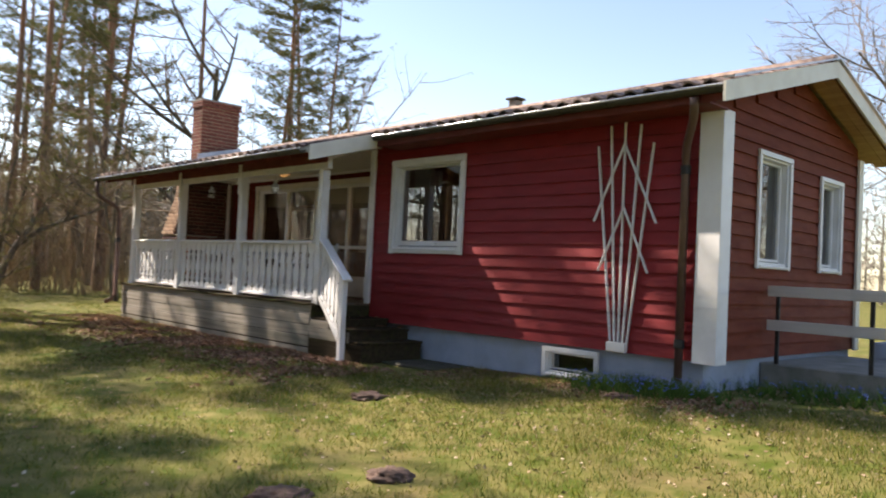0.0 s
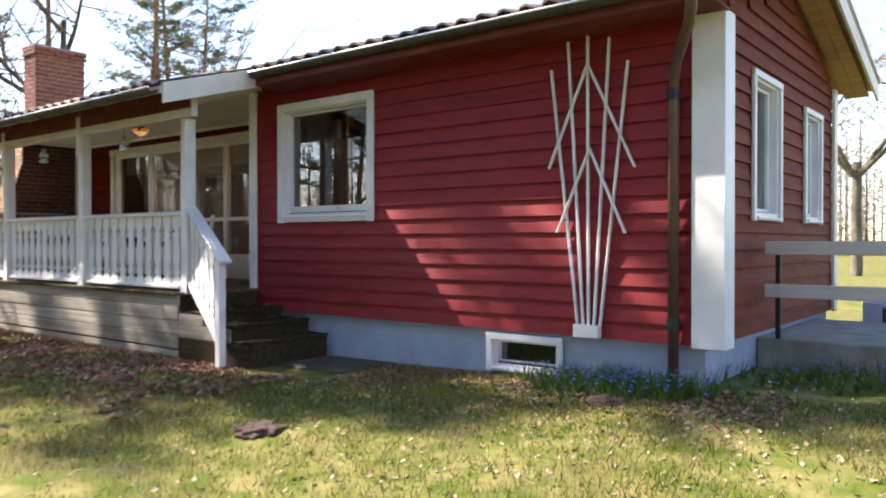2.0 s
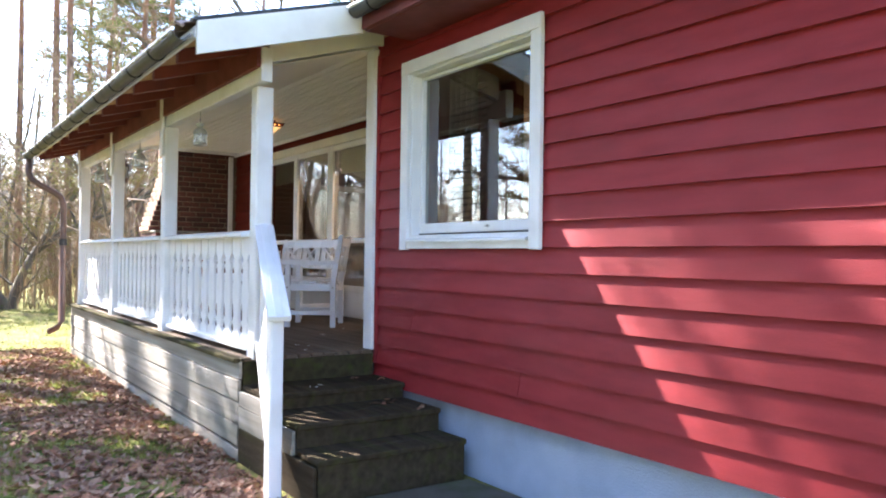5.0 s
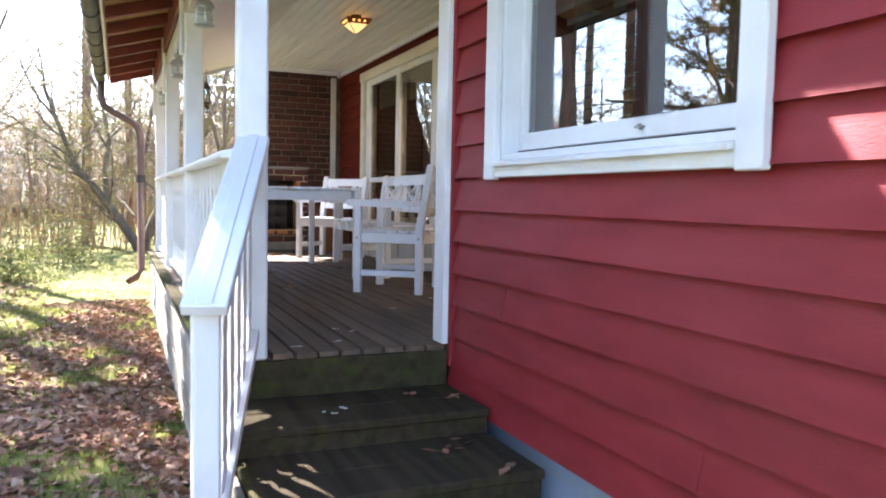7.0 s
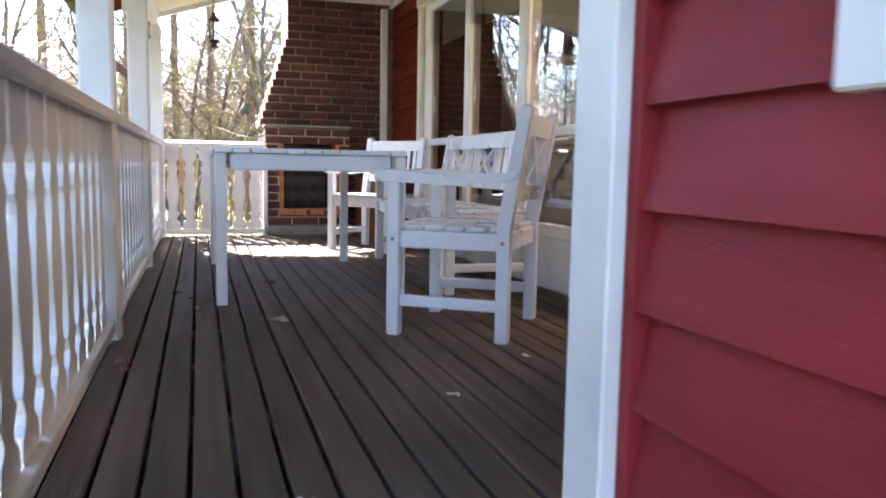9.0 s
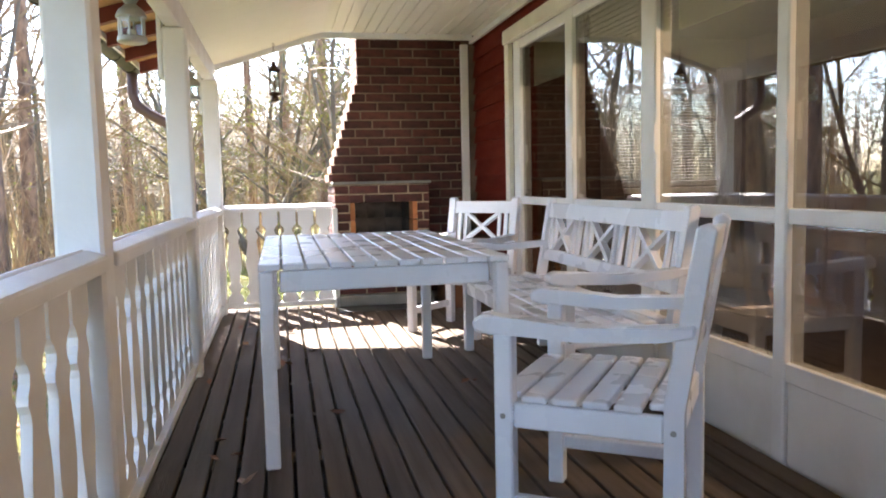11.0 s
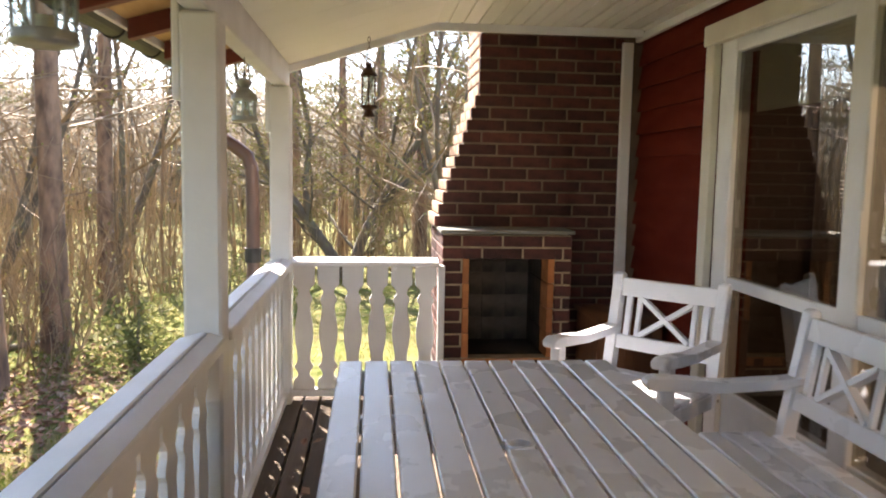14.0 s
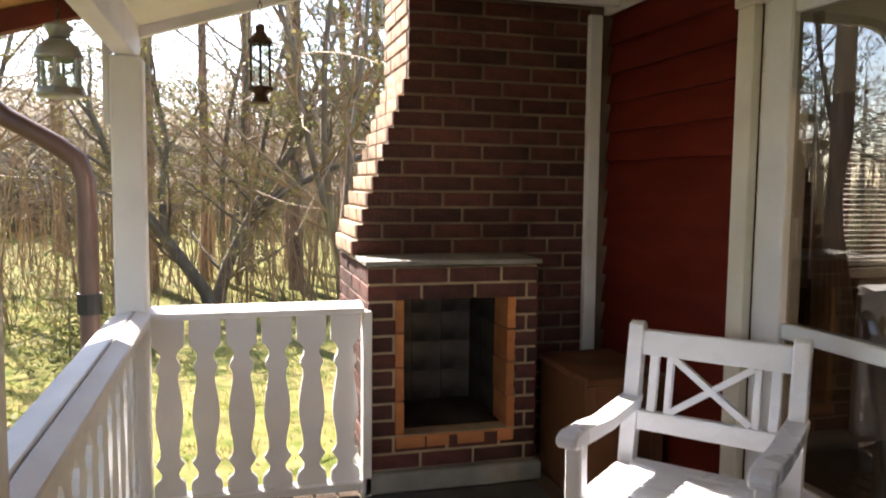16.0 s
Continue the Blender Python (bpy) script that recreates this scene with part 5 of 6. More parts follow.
lamp = base("ceiling_lamp", "lit amber stained-glass ceiling lamp on the porch", "lamp", Matrix.Translation((-8.585, 0.505, 2.98)))
bm = bmesh.new()
lathe(bm, [(0.05, 0.0), (0.05, -0.02), (0.02, -0.04)], 8)
part("ceiling_rose", bm, RUSTY, lamp)
for k in range(4):
    a0, a1 = math.pi / 4 + k * math.pi / 2, math.pi / 4 + (k + 1) * math.pi / 2
    for nm, r0, z0, r1, z1, mt in (("shade_panel", 0.125, -0.085, 0.03, -0.15, AMBER), ("shade_rim", 0.155, -0.045, 0.127, -0.082, AMBER_RED)):
        bm = bmesh.new()
        v = [bm.verts.new((r * math.cos(a), r * math.sin(a), z)) for r, a, z in ((r0, a0, z0), (r0, a1, z0), (r1, a1, z1), (r1, a0, z1))]
        bm.faces.new(v)
        bmesh.ops.solidify(bm, geom=bm.faces[:], thickness=0.004)
        part(nm, bm, mt, lamp)
    bm = bmesh.new()
    tube(bm, [(0.157 * math.cos(a0), 0.157 * math.sin(a0), -0.045), (0.126 * math.cos(a0), 0.126 * math.sin(a0), -0.084), (0.03 * math.cos(a0), 0.03 * math.sin(a0), -0.152)], 0.004, 4)
    tube(bm, [(0.157 * math.cos(a0), 0.157 * math.sin(a0), -0.045), (0.157 * math.cos(a1), 0.157 * math.sin(a1), -0.045)], 0.005, 4)
    tube(bm, [(0.126 * math.cos(a0), 0.126 * math.sin(a0), -0.084), (0.126 * math.cos(a1), 0.126 * math.sin(a1), -0.084)], 0.004, 4)
    part("leading", bm, RUSTY, lamp)
    for j in range(3):
        p = Vector((0.141 * math.cos(a0), 0.141 * math.sin(a0), -0.064)).lerp(Vector((0.141 * math.cos(a1), 0.141 * math.sin(a1), -0.064)), (j + 1) / 4)
        out = Vector((math.cos((a0 + a1) / 2), math.sin((a0 + a1) / 2), -0.7)).normalized()
        bm = bmesh.new()
        lathe(bm, [(0.011, -0.004), (0.009, 0.008), (0.004, 0.011)], 8, Matrix.Translation(p) @ out.to_track_quat("Z", "Y").to_matrix().to_4x4())
        part("glass_jewel", bm, JEWEL, lamp, "round amber jewel in the shade's rim")

mat = base("doormat", "worn dark brown doormat on the deck", "doormat")
bm = bmesh.new()
box(bm, -6.35, 0.55, DECK + 0.001, -5.75, 1.15, DECK + 0.014)
part("mat_body", bm, RUSTY, mat, bevel=0.004)
antenna = base("roof_antenna", "thin metal television aerial beside the chimney", "antenna")
bm = bmesh.new()
tube(bm, [(-12.0, 1.75, 3.7), (-12.0, 1.75, 5.9)], 0.012, 6)
part("mast", bm, ZINC, antenna)
bm = bmesh.new()
tube(bm, [(-12.3, 1.55, 5.6), (-11.5, 2.1, 5.6)], 0.008, 4)
part("boom", bm, ZINC, antenna)
for k in range(7):
    p = Vector((-12.3, 1.55, 5.6)).lerp(Vector((-11.5, 2.1, 5.6)), k / 6)
    bm = bmesh.new()
    tube(bm, [p + Vector((-0.12, 0.17, 0)), p + Vector((0.12, -0.17, 0))], 0.005, 4)
    part("element", bm, ZINC, antenna)

chandelier = base("chandelier", "small lit chandelier hanging in the room", "lamp", Matrix.Translation((-7.3, 2.5, 2.35)))
bm = bmesh.new()
tube(bm, [(0, 0, 0.65), (0, 0, 0)], 0.008, 6)
for k in range(5):
    a = 2 * math.pi * k / 5
    tube(bm, [(0, 0, 0), (0.1 * math.cos(a), 0.1 * math.sin(a), -0.05), (0.2 * math.cos(a), 0.2 * math.sin(a), 0.02)], 0.006, 5)
part("arms", bm, RUSTY, chandelier)
for k in range(5):
    a = 2 * math.pi * k / 5
    bm = bmesh.new()
    lathe(bm, [(0.006, 0.02), (0.022, 0.05), (0.018, 0.08), (0.003, 0.11)], 8, Matrix.Translation((0.2 * math.cos(a), 0.2 * math.sin(a), 0)))
    part("bulb", bm, WARM_BULB, chandelier)
glow = new("chandelier_light", bpy.data.lights.new("chandelier_light", "POINT"))
glow.data.energy, glow.data.color, glow.data.shadow_soft_size = 9, (1.0, 0.72, 0.42), 0.12
glow.location = (-7.3, 2.5, 2.25)
for x0, x1, lb in ((-10.9, -10.2, "tall dark cupboard against the room wall"), (-8.6, -7.4, "low brown sideboard against the room wall")):
    cup = base("cupboard", lb, "cupboard")
    hh = 1.95 if x0 < -10 else 0.85
    bar("cupboard_body", cup, CHEST_WOOD, x0, 3.55, 0.64, x1, 3.88, 0.64 + hh)
    bar("cupboard_door", cup, CHEST_WOOD, x0 + 0.02, 3.53, 0.70, (x0 + x1) / 2 - 0.005, 3.548, 0.60 + hh)
    bar("cupboard_door", cup, CHEST_WOOD, (x0 + x1) / 2 + 0.005, 3.53, 0.70, x1 - 0.02, 3.548, 0.60 + hh)

# ---- trellis on the wall ----
trellis = base("trellis", "white fan-shaped wooden trellis on the red wall", "trellis")
TY = -0.055
for xt, zt, xb in ((-1.215, 2.695, -0.955), (-1.055, 2.91, -0.908), (-0.875, 3.04, -0.862), (-0.68, 2.89, -0.815), (-0.52, 2.68, -0.765)):
    bm = bmesh.new()
    beam(bm, (xb, TY, 0.50), (xt, TY, zt), 0.018, 0.032, up=(0, -1, 0))
    part("fan_slat", bm, WHITE, trellis, bevel=0.003)
for xa, za, xb, zb in ((-1.225, 1.86, -0.86, 2.705), (-0.45, 1.83, -0.87, 2.705), (-1.145, 1.32, -0.84, 2.01), (-0.53, 1.31, -0.85, 2.01)):
    bm = bmesh.new()
    beam(bm, (xa, TY - 0.02, za), (xb, TY - 0.02, zb), 0.016, 0.032, up=(0, -1, 0))
    part("cross_slat", bm, WHITE, trellis, bevel=0.003)
bar("trellis_foot", trellis, WHITE, -0.985, -0.10, 0.455, -0.755, -0.033, 0.56)


# ---- railed landing at the gable ----
landing = base("landing", "low concrete landing beside the gable wall", "landing", kind="structure")
cuboid("landing_slab", landing, CONCRETE, 0.08, 1.30, -0.1, 2.9, 3.4, 0.40, bevel=0.015)
for k in range(3):
    cuboid("landing_step", landing, DARK_PANEL, 0.75, 3.42 + k * 0.28, -0.1, 2.2, 3.70 + k * 0.28, 0.56 + k * 0.16)
    cuboid("step_nosing", landing, GREY_WHITE, 0.75, 3.395 + k * 0.28, 0.545 + k * 0.16, 2.2, 3.418 + k * 0.28, 0.565 + k * 0.16, "pale worn nosing")
cuboid("landing_wall", landing, PLINTH, 0.56, 3.405, -0.1, 0.74, 4.25, 0.60, "blue-grey rendered stair side")
fence = base("plank_railing", "grey-white plank railing on black posts by the gable", "railing")
for z in (1.13, 0.76):
    cuboid("plank", fence, GREY_WHITE, 0.16, 1.255, z, 3.0, 1.283, z + 0.115)
for x in (0.26, 1.20, 2.4):
    cuboid("iron_post", fence, BLACK_METAL, x - 0.02, 1.284, 0.40, x + 0.02, 1.32, 1.20)

# ---- trees ----
PINE_BARK = material("scaly_pine_bark", (0.30, 0.19, 0.125), 0.9, (0.09, 0.060, 0.046), 9, (1, 1, 0.4), 1.0, 22, space="World")
PINE_TOP = material("orange_upper_bark", (0.30, 0.15, 0.075), 0.85, (0.19, 0.10, 0.06), 5, (1, 1, 0.4), 0.6, 16, space="World")
BARK = material("grey_lichen_bark", (0.15, 0.125, 0.095), 0.95, (0.085, 0.07, 0.055), 7, (1, 1, 0.4), 0.8, 20, dirt=(0.22, 0.22, 0.13), dirt_scale=5,
                dirt_amount=0.7, space="World")
TWIG = material("dry_brown_twigs", (0.28, 0.20, 0.125), 0.8, (0.18, 0.13, 0.085), 3, space="World")
STRAW = island_material("straw_coloured_stems", ((0.40, 0.315, 0.21), (0.27, 0.21, 0.15), (0.46, 0.37, 0.26), (0.18, 0.14, 0.105)), 0.9, 0.6)
NEEDLES = island_material("pine_needles", ((0.070, 0.085, 0.024), (0.105, 0.115, 0.036), (0.13, 0.125, 0.045), (0.075, 0.095, 0.034)), 0.7, 0.4)
BUDS = island_material("opening_spring_buds", ((0.20, 0.19, 0.055), (0.15, 0.16, 0.05), (0.24, 0.19, 0.08)), 0.7, 0.25)
# Distance haze is put into these paler, greyer tones.
FAR_LEAF = island_material("haze_toned_woodland", ((0.31, 0.26, 0.21), (0.21, 0.195, 0.14), (0.38, 0.32, 0.27), (0.17, 0.17, 0.12), (0.42, 0.36, 0.30)), 0.9, 0.4)


class Soup:
    """Collects triangles and quads quickly for one mesh."""

    def __init__(self):
        self.v, self.f = [], []

    def limb(self, pts, r0, r1, sides=4):
        first, n = len(self.v), len(pts)
        ref = Vector((0.37, 0.21, 0.9)).normalized()
        for k, p in enumerate(pts):
            d = (pts[min(k + 1, n - 1)] - pts[max(k - 1, 0)]).normalized()
            u = d.cross(ref if abs(d.dot(ref)) < 0.96 else Vector((1, 0, 0))).normalized()
            w = d.cross(u)
            r = r0 + (r1 - r0) * k / max(n - 1, 1)
            for s in range(sides):
                a = 2 * math.pi * s / sides
                q = p + (u * math.cos(a) + w * math.sin(a)) * r
                self.v.append((q.x, q.y, q.z))
        for k in range(n - 1):
            for s in range(sides):
                a, b = first + k * sides + s, first + k * sides + (s + 1) % sides
                self.f.append((a, b, b + sides, a + sides))

    def blade(self, p, d, side, length, width):
        i = len(self.v)
        a, b, c = p - side * width / 2, p + side * width / 2, p + d * length
        self.v += [tuple(a), tuple(b), tuple(c)]
        self.f.append((i, i + 1, i + 2))

    def quad(self, p, u, w):
        i = len(self.v)
        self.v += [tuple(p - u - w), tuple(p + u - w), tuple(p + u + w), tuple(p - u + w)]
        self.f.append((i, i + 1, i + 2, i + 3))

    def mesh(self, name, mat, smooth=False):
        me = bpy.data.meshes.new(name)
        me.from_pydata(self.v, [], self.f)
        me.materials.append(mat)
        if smooth:
            me.shade_smooth()
        return me


def rand_dir(rng, flat=1.0):
    a = rng.uniform(0, 2 * math.pi)
    z = rng.uniform(-1, 1) * flat
    return Vector((math.cos(a), math.sin(a), z)).normalized()


def run(rng, p, d, length, n, wobble, lift):
    """A wandering line of points."""
    pts = [p.copy()]
    d = d.normalized()
    for _ in range(n):
        d = (d + rand_dir(rng) * wobble + Vector((0, 0, lift))).normalized()
        pts.append(pts[-1] + d * length / n)
    return pts, d


def grow(rng, wood, twigs, tips, p, d, length, r, level, wobble, lift, sides, split=5):
    n = 5 if level > 1 else 4
    pts, end = run(rng, p, d, length, n, wobble, lift)
    (wood if level > 1 else twigs).limb(pts, r, r * (0.45 if level else 0.3), sides if level > 1 else 3)
    if level == 0:
        tips.append((pts[-1], end))
        tips.append((pts[len(pts) // 2], end))
        return
    kids = split + rng.randint(-1, 1)
    for k in range(kids):
        f = 0.3 + 0.7 * (k + rng.random() * 0.6) / kids
        i = min(int(f * n), n - 1)
        q = pts[i].lerp(pts[i + 1], f * n - i if f * n - i < 1 else 1)
        axis = (pts[i + 1] - pts[i]).normalized()
        out = (axis * rng.uniform(0.5, 0.9) + rand_dir(rng) * 0.85).normalized()
        grow(rng, wood, twigs, tips, q, out, length * rng.uniform(0.42, 0.66) * (1.15 - 0.4 * f), r * rng.uniform(0.35, 0.5), level - 1, wobble * 1.1, lift, 4, split)


def bare_tree(seed, height, r, stems, label, x, y, lean=0.0, levels=3, buds=0, twist=0.16, name="bare_tree", heading=None, split=5, bole=0.0):
    rng = random.Random(seed)
    woods, twigs, leaf, tips = [Soup() for _ in range(1 if bole else stems)], Soup(), Soup(), []
    if bole:
        woods[0].limb([Vector((0, 0, -0.3)), Vector((0.05, 0, 0.4)), Vector((0, 0.1, bole * 0.6)), Vector((0.05, 0, bole + 0.3))], r * 2.1, r * 1.6, 10)
    for s in range(stems):
        a = heading[s] if heading else rng.uniform(0, 6.28)
        d = Vector((math.cos(a) * lean, math.sin(a) * lean, 1))
        grow(rng, woods[s % len(woods)], twigs, tips, Vector((0.1 * math.cos(a), 0.1 * math.sin(a), bole - 0.2)), d, height * rng.uniform(0.85, 1.0), r, levels, twist, 0.03, 8, split)
    t = base(name, label, "tree", Matrix.Translation((x, y, ground_height(x, y))))
    for nm, soup, mat, sm in [("trunk", w, BARK, True) for w in woods] + [("crown", twigs, TWIG, False)]:
        ob = new(nm, soup.mesh(nm, mat, sm))
        ob.parent = t
    if buds:
        for p, d in tips:
            for _ in range(buds):
                q = p + rand_dir(rng) * rng.uniform(0, 0.18)
                u = rand_dir(rng)
                leaf.quad(q, u * rng.uniform(0.008, 0.018), u.cross(rand_dir(rng)).normalized() * 0.012)
        ob = tagged(new("bud_foliage", leaf.mesh("buds", BUDS)), kind="stuff")
        ob.parent = t
    return t


def pine(seed, height, r, label, x, y, crown=0.45, width=2.6, dense=1.0, dead=True):
    rng = random.Random(seed)
    low, top, limbs, leaf = Soup(), Soup(), Soup(), Soup()
    pts, _ = run(rng, Vector((0, 0, -0.2)), Vector((rng.uniform(-0.03, 0.03), rng.uniform(-0.03, 0.03), 1)), height, 12, 0.02, 0.05)
    cutp = 5
    rr = lambda k: r * (1 - 0.88 * k / 12)
    for k in range(cutp):
        low.limb(pts[k:k + 2], rr(k) * (1.25 if k == 0 else 1), rr(k + 1), 9)
    for k in range(cutp, 12):
        top.limb(pts[k:k + 2], rr(k), rr(k + 1), 7)
    for k in range(int(46 * dense)):
        f = crown + (1 - crown) * (k + rng.random()) / (46 * dense)
        i = min(int(f * 12), 11)
        q = pts[i].lerp(pts[i + 1], f * 12 - i)
        a = rng.uniform(0, 6.28)
        span = width * math.sqrt(max(1.02 - f, 0.02) / (1 - crown)) * rng.uniform(0.55, 1.05) + 0.3
        line, d = run(rng, q, Vector((math.cos(a), math.sin(a), rng.uniform(-0.15, 0.35))), span, 5, 0.14, 0.03)
        limbs.limb(line, 0.035 * (1.2 - f) + 0.012, 0.006, 4)
        for j in range(2, 6):
            for _ in range(3):
                side = (line[j] - line[j - 1]).normalized().cross(Vector((0, 0, 1))) * rng.choice((-1, 1)) + Vector((0, 0, rng.uniform(-0.1, 0.5)))
                twig, _e = run(rng, line[j - 1].lerp(line[j], rng.random()), side + d, rng.uniform(0.25, 0.6), 2, 0.2, 0.05)
                limbs.limb(twig, 0.006, 0.003, 3)
                for e in (twig[1], twig[2]):
                    for _ in range(5):
                        c = e + rand_dir(rng) * rng.uniform(0.0, 0.16)
                        for _b in range(4):
                            v = (rand_dir(rng) + Vector((0, 0, 0.35))).normalized()
                            leaf.blade(c, v, v.cross(rand_dir(rng)).normalized(), rng.uniform(0.10, 0.19), 0.022)
    if dead:
        for k in range(16):
            f = rng.uniform(0.08, crown)
            i = int(f * 12)
            a = rng.uniform(0, 6.28)
            line, _ = run(rng, pts[i].lerp(pts[i + 1], f * 12 - i), Vector((math.cos(a), math.sin(a), rng.uniform(-0.2, 0.2))), rng.uniform(0.5, 1.6), 4, 0.25, -0.01)
            limbs.limb(line, 0.016, 0.004, 3)
    t = base("pine_tree", label, "tree", Matrix.Translation((x, y, ground_height(x, y))))
    for nm, soup, mat, sm, lb in (("trunk", low, PINE_BARK, True, ""), ("upper_trunk", top, PINE_TOP, True, "orange bark of the upper trunk"),
                                  ("branchwork", limbs, TWIG, False, ""), ("crown", leaf, NEEDLES, False, "")):
        ob = new(nm, soup.mesh(nm, mat, sm))
        ob.parent = t
        tagged(ob, lb, kind="stuff" if nm == "branchwork" else "")
    return t


PINE_LABEL = "tall pine with bare reddish trunk and thin crown"
SPRUCE_LABEL = "tall conifer with shaggy low branches beside the lawn"
p1 = pine(11, 19, 0.19, PINE_LABEL, -14.7, -4.2, 0.36, 2.0, 0.14)
p2 = pine(12, 21, 0.15, PINE_LABEL, -16.3, -4.15, 0.72, 1.7, 0.22)
p3 = pine(13, 17, 0.14, PINE_LABEL, -20.3, -4.9, 0.62, 2.2, 0.55)
p5 = pine(15, 17, 0.16, PINE_LABEL, -22.8, 9.6, 0.40, 2.9, 0.85)
# Unseen narrow conifer, added so that its shadow falls on the lawn.
p6 = pine(16, 17, 0.14, "slim dense conifer added out of view to shade the lawn", -12.6, -5.2, 0.28, 1.2, 1.5)
p4 = pine(14, 15, 0.15, SPRUCE_LABEL, -23.0, 2.4, 0.22, 2.2, 1.0)


def plant(source, x, y, turn, size, sink=0.0):
    return copy_thing(source, Matrix.Translation((x, y, ground_height(x, y) - sink)) @ Matrix.Rotation(turn, 4, "Z") @ Matrix.Scale(size, 4))


for src, x, y, turn, size in (
        (p2, -24.6, -2.2, 1.0, 1.0), (p2, -27.0, -0.25, 2.6, 0.9), (p2, -25.3, -1.15, 3.9, 0.8), (p2, -23.4, 0.6, 0.4, 0.9), (p1, -26.4, 3.6, 3.3, 0.95), (p2, -27.5, 0.8, 2.0, 1.05),
        (p5, -24.6, 11.6, 5.2, 0.95), (p5, -22.5, 8.6, 1.4, 0.8), (p5, -20.4, 9.4, 2.7, 0.72), (p5, -24.5, 3.0, 2.0, 0.95), (p5, -36.0, 4.5, 4.0, 1.15), (p4, -34.9, 3.2, 0.6, 1.2), (p4, -33.0, 5.5, 1.1, 1.2), (p5, -31.5, 2.6, 2.1, 1.0), (p4, -24.2, -9.8, 4.4, 0.8),
        (p1, -33.0, -5.5, 2.9, 1.05), (p4, -38.0, 6.5, 3.0, 1.25), (p2, -27.0, 7.6, 1.9, 1.0),
        (p3, -19.0, -9.6, 2.0, 1.0), (p3, -22.5, -8.6, 5.0, 1.1), (p1, -20.5, -12.0, 0.3, 1.0), (p2, -12.6, -15.5, 2.4, 1.0), (p3, -8.0, -17.5, 4.0, 1.05),
        (p4, -4.0, -16.0, 1.0, 1.2), (p1, -1.0, -18.5, 3.0, 1.0), (p2, 3.5, -19.0, 5.0, 1.0), (p3, -15.5, -20.0, 0.9, 1.1), (p4, 8.0, -21.0, 2.2, 1.3),
        # The next two rows include unseen conifers added to shade the lawn.
        (p4, -14.6, -10.4, 1.3, 0.95), (p4, -7.4, -13.2, 4.1, 0.85), (p4, -10.4, -12.6, 5.0, 0.8), (p6, -13.7, -5.6, 2.0, 1.0), (p3, -16.6, -12.0, 3.0, 1.0), (p4, -7.0, -10.5, 0.8, 0.9), (p4, -13.5, -11.0, 2.0, 1.1),
        (p4, -9.3, -8.8, 3.7, 0.92), (p2, -26.5, -10.5, 2.8, 1.0), (p3, 0.5, -22.0, 1.5, 1.2), (p1, -10.5, -21.5, 3.5, 1.05)):
    plant(src, x, y, turn, size)

def fruit_tree(seed, label, x, y):
    """Two stems leaning apart from one foot, each with crooked side limbs, twigs and opening buds."""
    rng = random.Random(seed)
    wood, twigs, leaf, tips = Soup(), Soup(), Soup(), []
    stems = (((0, 0, -0.2), (0, -0.12, 0.2), (0.1, -0.55, 0.85), (0.1, -1.05, 1.55), (0.2, -1.45, 2.05), (0.1, -1.75, 2.9), (0.2, -2.1, 3.9)),
             ((0, 0.05, -0.2), (0, 0.1, 0.2), (-0.1, 0.28, 0.75), (-0.2, 0.55, 1.3), (-0.1, 0.95, 2.05), (-0.2, 1.45, 2.8), (-0.1, 1.8, 3.8), (-0.3, 2.2, 4.8)),
             ((-0.15, 0.6, 1.4), (0.1, 1.2, 1.95), (0.2, 1.9, 2.3), (0.3, 2.7, 2.65), (0.4, 3.4, 3.2)),
             ((0.1, -0.75, 1.15), (0.2, -0.8, 1.9), (0.1, -0.7, 2.7), (0.3, -0.9, 3.8)))
    for k, line in enumerate(stems):
        pts = [Vector(p) for p in line]
        wood.limb(pts, 0.135 if k < 2 else 0.07, 0.035, 9)
        for j in range(2, len(pts)):
            for _ in range(3):
                q = pts[j - 1].lerp(pts[j], rng.random())
                d = ((pts[j] - pts[j - 1]).normalized() * 0.5 + rand_dir(rng, 0.6) + Vector((0, 0, 0.45))).normalized()
                grow(rng, wood, twigs, tips, q, d, rng.uniform(1.1, 2.0), 0.035, 2, 0.22, 0.02, 5, 6)
    t = base("fruit_tree", label, "tree", Matrix.Translation((x, y, ground_height(x, y))))
    for nm, soup, mat, sm in (("trunk", wood, BARK, True), ("crown", twigs, TWIG, False)):
        ob = new(nm, soup.mesh(nm, mat, sm))
        ob.parent = t
    for p, d in tips:
        for _ in range(5):
            q = p + rand_dir(rng) * rng.uniform(0, 0.16)
            u = rand_dir(rng)
            leaf.quad(q, u * rng.uniform(0.010, 0.020), u.cross(rand_dir(rng)).normalized() * 0.013)
    ob = tagged(new("bud_foliage", leaf.mesh("buds", BUDS)), kind="stuff")
    ob.parent = t


fruit_tree(21, "old fruit tree with two crooked leaning stems", -22.1, -0.93)
b1 = bare_tree(22, 9.5, 0.17, 1, "tall leafless tree behind the house", -22.6, 5.6, 0.05, 3, 0, 0.1, split=7)
b2 = bare_tree(23, 7.4, 0.10, 6, "large leafless oak beyond the gable", -3.3, 25.0, 0.95, 3, 0, 0.2, "oak_tree", split=8, bole=3.8)
b3 = bare_tree(24, 5.0, 0.05, 3, "slender leafless birch clump", -17.2, 0.9, 0.25, 2, 4, 0.14, "birch_clump", split=6)
for x, y, turn, size in ((-24.5, -0.6, 1.0, 1.3), (-18.6, -6.2, 2.2, 1.2), (-22.5, -5.6, 3.1, 1.4), (-27.0, 3.8, 4.4, 1.6), (-19.2, 4.6, 5.0, 1.1), (-17.5, 7.5, 0.6, 1.3), (-15.6, -6.6, 3.6, 1.1)):
    plant(b3, x, y, turn, size)
